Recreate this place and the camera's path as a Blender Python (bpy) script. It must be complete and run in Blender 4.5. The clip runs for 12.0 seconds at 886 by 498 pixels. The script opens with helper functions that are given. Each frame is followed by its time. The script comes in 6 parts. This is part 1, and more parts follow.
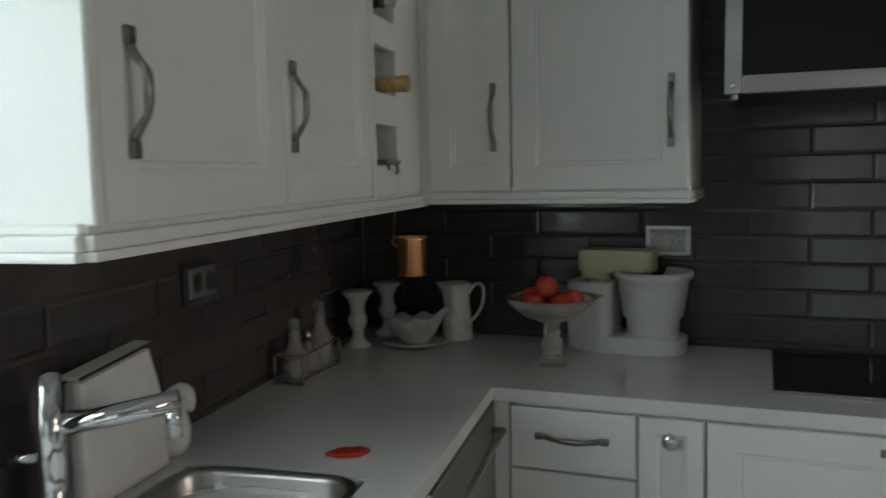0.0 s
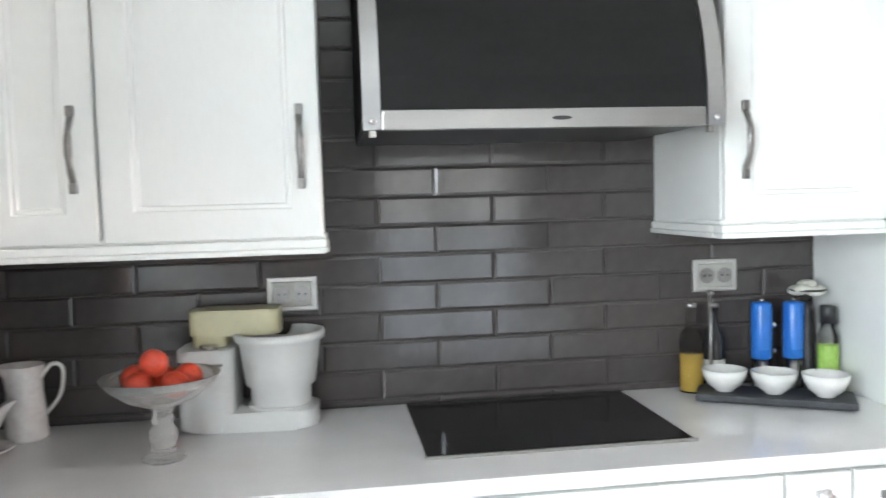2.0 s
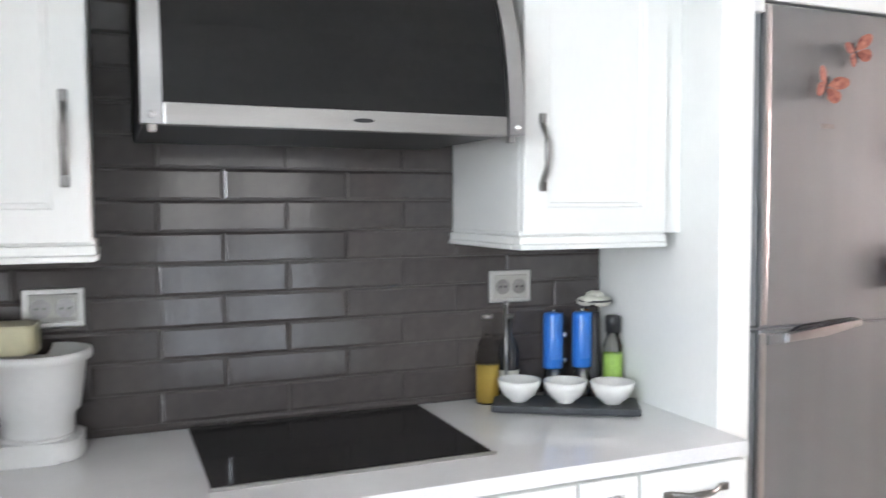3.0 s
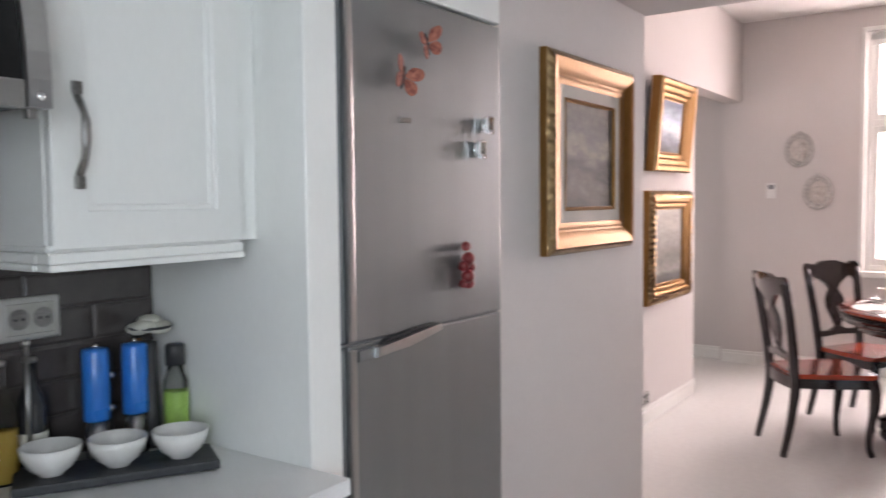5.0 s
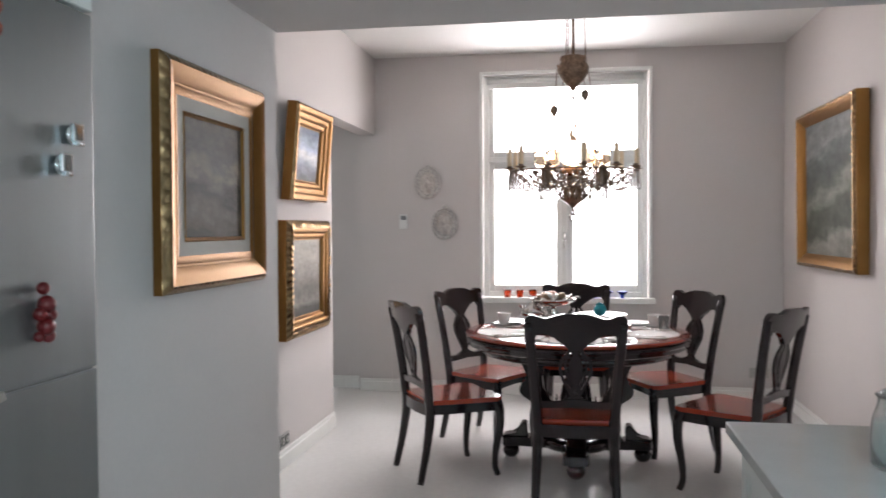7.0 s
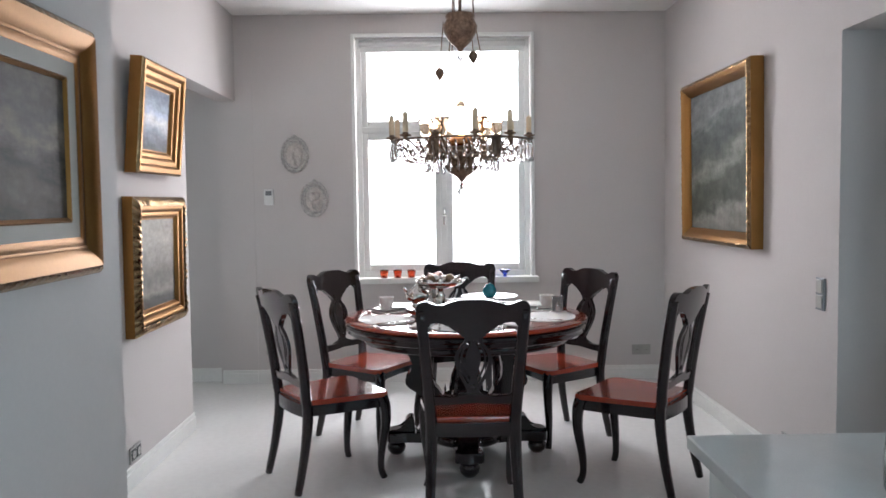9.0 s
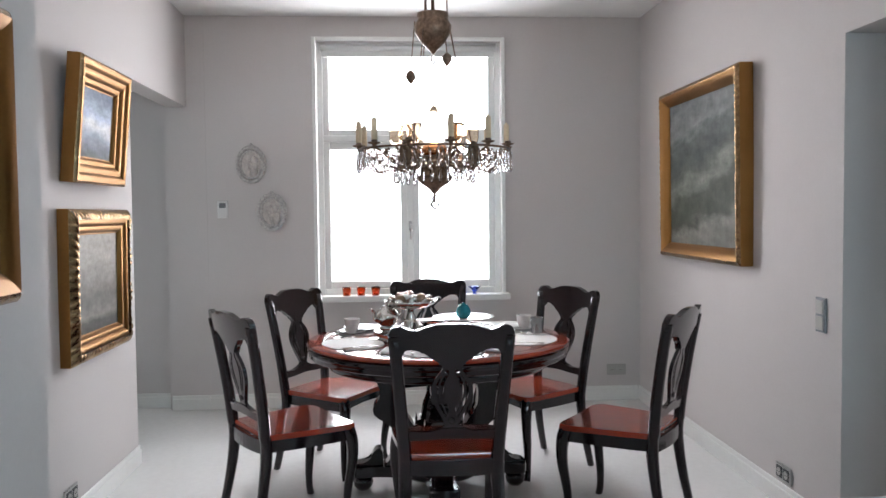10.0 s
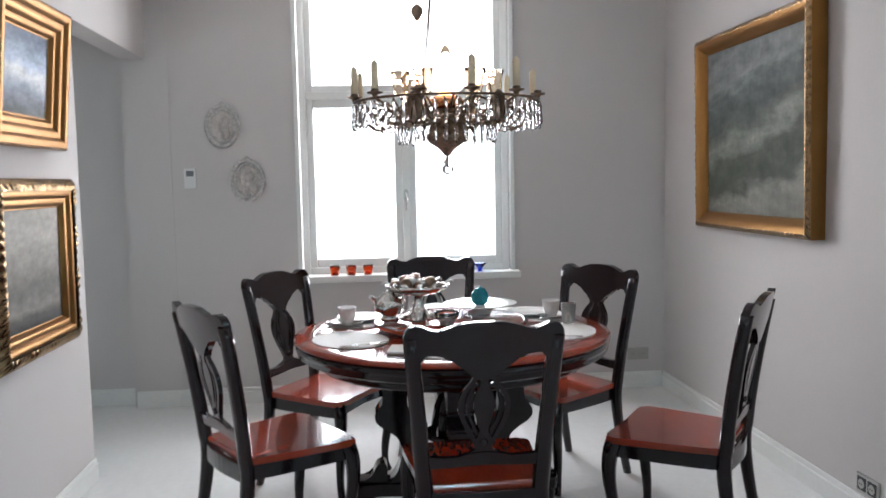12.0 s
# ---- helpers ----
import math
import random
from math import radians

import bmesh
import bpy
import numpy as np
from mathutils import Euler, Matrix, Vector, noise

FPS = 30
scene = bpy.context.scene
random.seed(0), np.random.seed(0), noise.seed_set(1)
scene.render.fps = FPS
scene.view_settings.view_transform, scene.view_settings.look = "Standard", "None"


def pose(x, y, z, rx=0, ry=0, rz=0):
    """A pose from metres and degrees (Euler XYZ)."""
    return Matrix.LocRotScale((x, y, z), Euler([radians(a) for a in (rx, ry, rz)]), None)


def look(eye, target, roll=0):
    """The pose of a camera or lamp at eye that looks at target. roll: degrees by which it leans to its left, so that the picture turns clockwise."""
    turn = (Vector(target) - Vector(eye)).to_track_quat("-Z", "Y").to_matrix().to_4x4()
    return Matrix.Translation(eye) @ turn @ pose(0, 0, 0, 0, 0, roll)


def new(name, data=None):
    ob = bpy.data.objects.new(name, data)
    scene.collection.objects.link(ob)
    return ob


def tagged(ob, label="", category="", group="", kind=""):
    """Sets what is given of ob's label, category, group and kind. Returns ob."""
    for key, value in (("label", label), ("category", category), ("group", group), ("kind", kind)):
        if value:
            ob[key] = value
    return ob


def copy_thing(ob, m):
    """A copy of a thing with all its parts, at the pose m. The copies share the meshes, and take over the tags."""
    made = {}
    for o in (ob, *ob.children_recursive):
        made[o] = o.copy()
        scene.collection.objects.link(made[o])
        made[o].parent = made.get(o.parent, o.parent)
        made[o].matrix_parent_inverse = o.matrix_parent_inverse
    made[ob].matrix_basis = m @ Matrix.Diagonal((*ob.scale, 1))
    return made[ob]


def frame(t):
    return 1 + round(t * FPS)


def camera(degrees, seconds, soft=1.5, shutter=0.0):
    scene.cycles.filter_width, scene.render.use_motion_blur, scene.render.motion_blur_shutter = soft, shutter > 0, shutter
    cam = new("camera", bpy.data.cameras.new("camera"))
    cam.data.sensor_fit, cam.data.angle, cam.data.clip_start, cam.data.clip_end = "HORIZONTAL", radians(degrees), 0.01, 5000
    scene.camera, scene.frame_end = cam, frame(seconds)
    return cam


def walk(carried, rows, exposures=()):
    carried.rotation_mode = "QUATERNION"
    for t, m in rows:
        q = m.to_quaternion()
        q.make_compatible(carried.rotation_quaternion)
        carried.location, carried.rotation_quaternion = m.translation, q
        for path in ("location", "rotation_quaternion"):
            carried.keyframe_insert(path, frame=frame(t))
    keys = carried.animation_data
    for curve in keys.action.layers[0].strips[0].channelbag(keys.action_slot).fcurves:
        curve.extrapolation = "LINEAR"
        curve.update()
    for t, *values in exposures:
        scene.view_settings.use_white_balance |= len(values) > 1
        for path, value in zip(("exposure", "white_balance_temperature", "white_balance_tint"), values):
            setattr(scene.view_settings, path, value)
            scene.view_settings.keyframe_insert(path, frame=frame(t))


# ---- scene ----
import collections

cam = camera(57.4, 12.0, shutter=0.5)
PATH = [
    (0, (1.662, 0.652, 1.42), (0.932, 2.504, 1.231), -1.2),
    (0.5, (1.637, 0.724, 1.415), (1.095, 2.644, 1.278), -0.8),
    (1, (1.622, 0.825, 1.428), (1.306, 2.797, 1.32), -0.1),
    (1.5, (1.577, 0.913, 1.426), (1.585, 2.907, 1.281), -0.9),
    (2, (1.515, 0.967, 1.439), (1.791, 2.944, 1.317), -1.6),
    (2.5, (1.494, 1.004, 1.433), (2.024, 2.925, 1.263), -0.7),
    (3, (1.526, 1.063, 1.433), (2.295, 2.906, 1.328), -0.2),
    (3.5, (1.582, 1.152, 1.444), (2.548, 2.9, 1.339), -0.4),
    (3.7, (1.6, 1.172, 1.446), (2.657, 2.868, 1.362), 0.0),
    (5.3, (1.689, 1.461, 1.441), (3.422, 2.453, 1.331), -0.2),
    (5.5, (1.699, 1.467, 1.442), (3.476, 2.381, 1.354), 0.2),
    (6, (1.792, 1.476, 1.443), (3.667, 2.169, 1.384), -0.3),
    (6.5, (1.895, 1.478, 1.445), (3.838, 1.949, 1.386), -0.3),
    (7, (1.969, 1.503, 1.44), (3.942, 1.83, 1.388), -0.3),
    (7.5, (2.045, 1.589, 1.448), (4.039, 1.719, 1.366), 0.0),
    (7.7, (2.088, 1.636, 1.448), (4.085, 1.711, 1.37), -0.7),
    (9.3, (2.549, 1.672, 1.442), (4.543, 1.635, 1.303), -0.8),
    (9.5, (2.616, 1.684, 1.439), (4.61, 1.629, 1.286), -1.0),
    (10, (2.799, 1.741, 1.452), (4.794, 1.618, 1.365), -0.6),
    (10.5, (2.964, 1.771, 1.439), (4.949, 1.598, 1.267), 0.7),
    (11, (3.185, 1.78, 1.446), (5.177, 1.673, 1.305), 0.1),
    (11.5, (3.354, 1.801, 1.442), (5.341, 1.684, 1.251), 0.0),
    (12, (3.539, 1.86, 1.45), (5.524, 1.68, 1.283), -1.1),
]
walk(cam, [(t, look(eye, target, roll)) for t, eye, target, roll in PATH],
     [(0.0, -0.95, 7300, 18), (0.2, -0.55, 7300, 16), (0.5, 0.6, 7300, 15), (1.0, 1.3, 7250, 18), (1.5, 1.55, 7200, 23), (2.5, 1.5, 7050, 27), (3.5, 1.25, 7200, 31),
      (5.3, 0.3, 6950, 26), (5.5, 0.25, 6900, 24), (6.5, 0.0, 6550, 16), (7.7, -0.05, 6100, 12), (9.5, -0.05, 5950, 10), (12.0, -0.1, 5850, 7)])

# the sink run stands seven degrees off square
SKEW = Matrix.Translation((0.80, 2.665, 0)) @ pose(0, 0, 0, 0, 0, 7) @ Matrix.Translation((-0.80, -2.665, 0))

# ---- world and large lights ----
world = bpy.data.worlds.new("sky")
scene.world = world
world.use_nodes = True
_n = world.node_tree.nodes
_sky = _n.new("ShaderNodeTexSky")
_sky.sky_type, _sky.sun_disc = "NISHITA", False
_sky.sun_elevation, _sky.sun_rotation = radians(55), radians(200)
world.node_tree.links.new(_sky.outputs[0], _n["Background"].inputs[0])
_n["Background"].inputs[1].default_value = 0.1
_sun = bpy.data.lights.new("sun", "SUN")
_sun.energy, _sun.angle, _sun.color = 1.2, radians(12), (1, 0.96, 0.9)
new("sun", _sun).matrix_world = look((0, 0, 30), (8, -18, 0))


def window_light(name, eye, target, w, h, power, color, m=Matrix()):
    la = bpy.data.lights.new(name, "AREA")
    la.shape, la.size, la.size_y, la.energy, la.color = "RECTANGLE", w, h, power, color
    new(name, la).matrix_world = m @ look(eye, target)


window_light("dining_window_light", (9.72, 1.55, 1.95), (7.72, 2.3, 1.25), 2.3, 2.5, 262, (1.0, 0.97, 0.95))
window_light("patio_door_light", (2.6, -2.33, 1.05), (2.6, 3, 1.05), 1.4, 2.0, 11, (0.66, 0.91, 1.0))
window_light("kitchen_window_light", (0.27, 0.62, 1.58), (2.2, 0.80, 0.50), 1.15, 1.12, 46, (0.68, 0.92, 1.0), SKEW)
# fill lamp added to brighten the hall, behind an unseen opening
window_light("hall_fill_light", (7.4, 5.23, 1.6), (7.6, 3.5, 1.4), 0.9, 1.2, 15, (0.95, 0.99, 0.97))


# ---- materials ----
def mat(name, color, rough=0.5, metal=0.0, vary=0.06, scale=6.0, fine=60.0, bump=0.0, color2=None, coat=0.0, stretch=(1, 1, 1), rvary=0.08, rand=0.0, spec=0.5):
    """A surface with variation at two scales, in metres of the object's own space."""
    m = bpy.data.materials.new(name)
    m.use_nodes = True
    nt = m.node_tree
    p = nt.nodes["Principled BSDF"]
    tc = nt.nodes.new("ShaderNodeTexCoord")
    mp = nt.nodes.new("ShaderNodeMapping")
    mp.inputs["Scale"].default_value = stretch
    nt.links.new(tc.outputs["Object"], mp.inputs[0])
    big, small = nt.nodes.new("ShaderNodeTexNoise"), nt.nodes.new("ShaderNodeTexNoise")
    big.inputs["Scale"].default_value, small.inputs["Scale"].default_value = scale, fine
    big.inputs["Detail"].default_value = 5
    for b in (big, small):
        nt.links.new(mp.outputs[0], b.inputs["Vector"])
    mixn = nt.nodes.new("ShaderNodeMath")
    mixn.operation = "MULTIPLY_ADD"
    mixn.inputs[1].default_value = 0.45
    nt.links.new(small.outputs[0], mixn.inputs[0])
    half = nt.nodes.new("ShaderNodeMath")
    half.operation = "MULTIPLY"
    half.inputs[1].default_value = 0.55
    nt.links.new(big.outputs[0], half.inputs[0])
    nt.links.new(half.outputs[0], mixn.inputs[2])
    ramp = nt.nodes.new("ShaderNodeValToRGB")
    c = Vector(color)
    c2 = Vector(color2) if color2 else c * (1 - 2.2 * vary)
    ramp.color_ramp.elements[0].position, ramp.color_ramp.elements[1].position = 0.33, 0.66
    ramp.color_ramp.elements[0].color = (*c2, 1)
    ramp.color_ramp.elements[1].color = (*(c * (1 + vary)), 1)
    nt.links.new(mixn.outputs[0], ramp.inputs[0])
    out = ramp.outputs[0]
    if rand:
        info = nt.nodes.new("ShaderNodeObjectInfo")
        mr = nt.nodes.new("ShaderNodeMapRange")
        mr.inputs[3].default_value, mr.inputs[4].default_value = 1 - rand, 1 + rand
        nt.links.new(info.outputs["Random"], mr.inputs[0])
        hs = nt.nodes.new("ShaderNodeHueSaturation")
        nt.links.new(mr.outputs[0], hs.inputs["Value"])
        nt.links.new(out, hs.inputs["Color"])
        out = hs.outputs[0]
    nt.links.new(out, p.inputs["Base Color"])
    rr = nt.nodes.new("ShaderNodeMapRange")
    rr.inputs[3].default_value, rr.inputs[4].default_value = max(0.02, rough * (1 - rvary)), rough * (1 + rvary)
    nt.links.new(big.outputs[0], rr.inputs[0])
    nt.links.new(rr.outputs[0], p.inputs["Roughness"])
    p.inputs["Metallic"].default_value = metal
    p.inputs["Specular IOR Level"].default_value = spec
    p.inputs["Coat Weight"].default_value = coat
    p.inputs["Coat Roughness"].default_value = 0.06
    if bump:
        bp = nt.nodes.new("ShaderNodeBump")
        bp.inputs["Strength"].default_value = bump
        bp.inputs["Distance"].default_value = 0.01
        nt.links.new(mixn.outputs[0], bp.inputs["Height"])
        nt.links.new(bp.outputs[0], p.inputs["Normal"])
    return m


def glass(name, color=(1, 1, 1), rough=0.02, ior=1.45):
    m = mat(name, color, rough, vary=0.01)
    p = m.node_tree.nodes["Principled BSDF"]
    p.inputs["Transmission Weight"].default_value = 1
    p.inputs["IOR"].default_value = ior
    return m


def glow(name, color, strength):
    m = mat(name, color, 0.4)
    p = m.node_tree.nodes["Principled BSDF"]
    p.inputs["Emission Color"].default_value = (*color, 1)
    p.inputs["Emission Strength"].default_value = strength
    return m


def picture(name, stops, scale, lean, warp=0.12, trees=0.25):
    """Painted canvas: tones from the bottom to the top, leaning across, with soft drifts and upright strokes."""
    m = mat(name, (0.3, 0.3, 0.3), 0.55, spec=0.08)
    nt = m.node_tree
    tc = nt.nodes.new("ShaderNodeTexCoord")
    sep = nt.nodes.new("ShaderNodeSeparateXYZ")
    nt.links.new(tc.outputs["Generated"], sep.inputs[0])

    def field(sx, sz, detail, rough):
        flat = nt.nodes.new("ShaderNodeCombineXYZ")
        for k, (out, f) in enumerate(((0, sx), (2, sz))):
            mu = nt.nodes.new("ShaderNodeMath")
            mu.operation = "MULTIPLY"
            mu.inputs[1].default_value = f
            nt.links.new(sep.outputs[out], mu.inputs[0])
            nt.links.new(mu.outputs[0], flat.inputs[k])
        no = nt.nodes.new("ShaderNodeTexNoise")
        no.inputs["Scale"].default_value, no.inputs["Detail"].default_value, no.inputs["Roughness"].default_value = 1.0, detail, rough
        nt.links.new(flat.outputs[0], no.inputs["Vector"])
        return no.outputs[0]

    def madd(a, f, c):
        n = nt.nodes.new("ShaderNodeMath")
        n.operation = "MULTIPLY_ADD"
        nt.links.new(a, n.inputs[0])
        n.inputs[1].default_value = f
        if isinstance(c, float):
            n.inputs[2].default_value = c
        else:
            nt.links.new(c, n.inputs[2])
        return n.outputs[0]

    level = madd(field(scale * 0.6, scale * 1.3, 5, 0.55), 2 * warp, sep.outputs[2])
    level = madd(sep.outputs[0], lean, level)
    level = madd(level, 1.0, -warp - lean / 2)
    ramp = nt.nodes.new("ShaderNodeValToRGB")
    el = ramp.color_ramp.elements
    while len(el) < len(stops):
        el.new(0.5)
    for e, (pos, col) in zip(el, stops):
        e.position, e.color = pos, (*col, 1)
    nt.links.new(level, ramp.inputs[0])
    soft = madd(field(scale * 1.4, scale * 2.0, 4, 0.55), 2 * trees, 1.0 - trees)
    dabs = madd(field(9.0, 13.0, 6, 0.62), 0.9, 0.45)
    strokes = madd(field(26.0, 8.0, 4, 0.6), 0.9 * trees, 1.0 - 0.45 * trees)
    both = nt.nodes.new("ShaderNodeMath")
    both.operation = "MULTIPLY"
    nt.links.new(soft, both.inputs[0])
    nt.links.new(dabs, both.inputs[1])
    last = nt.nodes.new("ShaderNodeMath")
    last.operation = "MULTIPLY"
    nt.links.new(both.outputs[0], last.inputs[0])
    nt.links.new(strokes, last.inputs[1])
    hs = nt.nodes.new("ShaderNodeHueSaturation")
    nt.links.new(last.outputs[0], hs.inputs["Value"])
    nt.links.new(ramp.outputs[0], hs.inputs["Color"])
    nt.links.new(hs.outputs[0], nt.nodes["Principled BSDF"].inputs["Base Color"])
    return m


WALL = mat("wall_paint", (0.60, 0.558, 0.54), 0.75, spec=0.15, vary=0.015, scale=1.2, fine=90, bump=0.04)
KITCHEN_WALL = mat("kitchen_wall_paint", (0.62, 0.615, 0.60), 0.75, spec=0.15, vary=0.015, scale=1.2, fine=90, bump=0.04)
CEIL = mat("ceiling_paint", (0.82, 0.80, 0.775), 0.6, vary=0.015, scale=1.0, fine=80, bump=0.03)
TRIM = mat("white_gloss_paint", (0.78, 0.77, 0.74), 0.3, vary=0.02, scale=3, fine=40)
FLOOR = mat("white_floor_enamel", (0.83, 0.825, 0.805), 0.17, vary=0.03, scale=0.9, fine=25, bump=0.015, rvary=0.35)
CABINET = mat("cabinet_lacquer", (0.80, 0.80, 0.77), 0.34, vary=0.012, scale=2, fine=70, bump=0.004, stretch=(2, 2, 0.7))
COUNTER = mat("quartz_counter", (0.74, 0.73, 0.72), 0.06, vary=0.05, scale=5, fine=320)
TILE = mat("glazed_tile", (0.068, 0.057, 0.055), 0.13, vary=0.08, scale=4, fine=30, rand=0.10, bump=0.006, spec=0.6)
GROUT = mat("dark_grout", (0.078, 0.066, 0.063), 0.6, bump=0.1)
STEEL = mat("brushed_steel", (0.45, 0.435, 0.42), 0.28, 1.0, vary=0.05, scale=3, fine=160, stretch=(1, 1, 12))
SATIN = mat("satin_steel", (0.46, 0.455, 0.45), 0.3, 1.0, vary=0.02, scale=2, fine=30)
FRIDGE = mat("fridge_steel", (0.275, 0.295, 0.302), 0.36, 0.85, vary=0.04, scale=1.5, fine=200, stretch=(8, 8, 0.5))
FRIDGE_DARK = mat("fridge_side_grey", (0.20, 0.205, 0.215), 0.4, 0.3, vary=0.04)
CHROME = mat("chrome", (0.75, 0.75, 0.76), 0.08, 1.0, vary=0.02)
PEWTER = mat("aged_pewter", (0.30, 0.29, 0.28), 0.3, 1.0, vary=0.15, scale=25, fine=200)
BLACK = mat("hood_black", (0.010, 0.0095, 0.0095), 0.42, vary=0.1, scale=4, spec=0.22)
HOB = mat("hob_glass", (0.010, 0.009, 0.010), 0.12, vary=0.1, spec=0.5)
PORCELAIN = mat("porcelain", (0.74, 0.72, 0.69), 0.16, vary=0.03, scale=20, fine=120)
FLORAL = mat("printed_porcelain", (0.74, 0.72, 0.69), 0.16, scale=26, fine=60, color2=(0.63, 0.57, 0.56))
PLASTIC = mat("white_plastic", (0.72, 0.71, 0.69), 0.32, vary=0.02)
CREAM = mat("cream_plastic", (0.66, 0.60, 0.38), 0.35, vary=0.03)
COPPER = mat("polished_copper", (0.86, 0.40, 0.18), 0.22, 1.0, vary=0.08, scale=20)
GLASS = glass("clear_glass")
FRUIT = mat("orange_peel", (0.58, 0.062, 0.028), 0.4, vary=0.15, scale=18, fine=180, bump=0.12)
RED = mat("red_wrapper", (0.55, 0.03, 0.02), 0.3, vary=0.1, scale=30)
BLUE = mat("blue_lacquer", (0.010, 0.17, 0.56), 0.28, vary=0.06, scale=14)
SLATE = mat("slate_tray", (0.035, 0.037, 0.042), 0.55, vary=0.2, scale=12, bump=0.15)
DISH_GLASS = glass("dish_glass", (0.95, 0.93, 0.91), 0.06, 1.25)
DISH_GLASS.node_tree.nodes["Principled BSDF"].inputs["Transmission Weight"].default_value = 0.82
SHADE_GLASS = glass("pale_amber_glass", (0.97, 0.87, 0.76), 0.08, 1.10)
BOTTLE = glass("bottle_glass", (0.97, 0.97, 0.94), 0.03, 1.15)
OIL = glass("olive_oil", (0.90, 0.62, 0.16), 0.10, 1.15)
OIL.node_tree.nodes["Principled BSDF"].inputs["Transmission Weight"].default_value = 0.4
DARKGLASS = mat("dark_bottle", (0.02, 0.02, 0.022), 0.08, vary=0.1)
AMBER = mat("amber_bottle", (0.22, 0.09, 0.03), 0.12, vary=0.15)
GREEN = mat("green_label", (0.30, 0.50, 0.10), 0.4, vary=0.1, scale=40)
PAPER = mat("pale_label", (0.62, 0.60, 0.52), 0.6, vary=0.05)
CORK = mat("cork", (0.50, 0.30, 0.13), 0.8, vary=0.15, scale=60, bump=0.2)
GOLD = mat("gilt_gesso", (0.30, 0.150, 0.047), 0.36, 1.0, vary=0.05, scale=9, fine=120, bump=0.01, rvary=0.2)
GOLD_ORNATE = mat("carved_gilt", (0.36, 0.235, 0.12), 0.23, 1.0, vary=0.14, scale=30, fine=110, bump=0.12)
MAT_BOARD = mat("linen_slip", (0.42, 0.385, 0.34), 0.7, vary=0.05, scale=8, fine=300, bump=0.05)
# grey darkened below the wall paint: the side room's shade is in the colour
SIDE_DIMMED = mat("side_room_dimmed_grey", (0.42, 0.425, 0.41), 0.5, vary=0.015, scale=1.2, fine=90, bump=0.04)
WOOD_BLACK = mat("black_lacquered_wood", (0.019, 0.0085, 0.0095), 0.13, vary=0.10, scale=3, fine=24, coat=0.45, rvary=0.15, spec=0.35)
WOOD_RED = mat("cherry_lacquered_wood", (0.33, 0.042, 0.014), 0.14, vary=0.06, scale=4, fine=22, coat=0.5, color2=(0.265, 0.032, 0.012), stretch=(0.8, 3, 3))
BRONZE = mat("dark_bronze", (0.27, 0.185, 0.13), 0.30, 0.85, vary=0.2, scale=30)
CANDLE = mat("ivory_candle", (0.82, 0.66, 0.45), 0.45, vary=0.04)
SILVER = mat("silverware", (0.72, 0.70, 0.67), 0.14, 1.0, vary=0.08, scale=30)
TURQUOISE = mat("turquoise_glaze", (0.02, 0.24, 0.30), 0.18, vary=0.12, scale=25)
ROSE = mat("rose_copper_glaze", (0.52, 0.30, 0.24), 0.25, 0.5, vary=0.2, scale=40)
ORANGE_GLASS = glass("orange_glass", (0.80, 0.20, 0.06), 0.05)
BLUE_GLASS = glass("blue_glass", (0.05, 0.10, 0.75), 0.05)
LINEN = mat("lace_linen", (0.70, 0.68, 0.65), 0.75, vary=0.06, scale=60, fine=260, bump=0.3)
STONE = mat("bisque_relief", (0.52, 0.49, 0.465), 0.6, vary=0.15, scale=30, bump=0.4)
STONE_LIGHT = mat("bisque_centre", (0.60, 0.55, 0.51), 0.55, scale=16, fine=60, color2=(0.42, 0.38, 0.35), bump=0.3)
PINK = mat("butterfly_wing", (0.50, 0.19, 0.13), 0.7, spec=0.15, scale=60, fine=150, color2=(0.12, 0.03, 0.03))
BEAD = mat("red_beads", (0.17, 0.015, 0.017), 0.3, vary=0.1)
DARK = mat("dark_plastic", (0.03, 0.03, 0.032), 0.4, vary=0.1)
SOCKET = mat("socket_plastic", (0.40, 0.38, 0.35), 0.35, vary=0.03)
SOCKET_STEEL = mat("socket_surround", (0.50, 0.49, 0.47), 0.35, 0.8, vary=0.03)
GREY_DOOR = mat("dishwasher_steel", (0.30, 0.29, 0.27), 0.4, 0.8, vary=0.05, stretch=(1, 1, 10))
BLIND = mat("blind_fabric", (0.70, 0.69, 0.67), 0.8, vary=0.03, fine=200)
LAMP_GLOW = glow("lit_bulb", (1.0, 0.55, 0.18), 14)
OPAL = glow("opal_lamp_glass", (1.0, 0.93, 0.84), 1.6)


# ---- shapes ----
def bx(x0, y0, z0, x1, y1, z1, bev=0.0, seg=2, bm=None):
    bm = bm or bmesh.new()
    made = bmesh.ops.create_cube(bm, size=1)["verts"]
    for v in made:
        v.co = (x0 + (v.co.x + 0.5) * (x1 - x0), y0 + (v.co.y + 0.5) * (y1 - y0), z0 + (v.co.z + 0.5) * (z1 - z0))
    if bev:
        bmesh.ops.bevel(bm, geom=list({e for v in made for e in v.link_edges}), offset=bev, segments=seg, profile=0.6, affect="EDGES")
    return bm


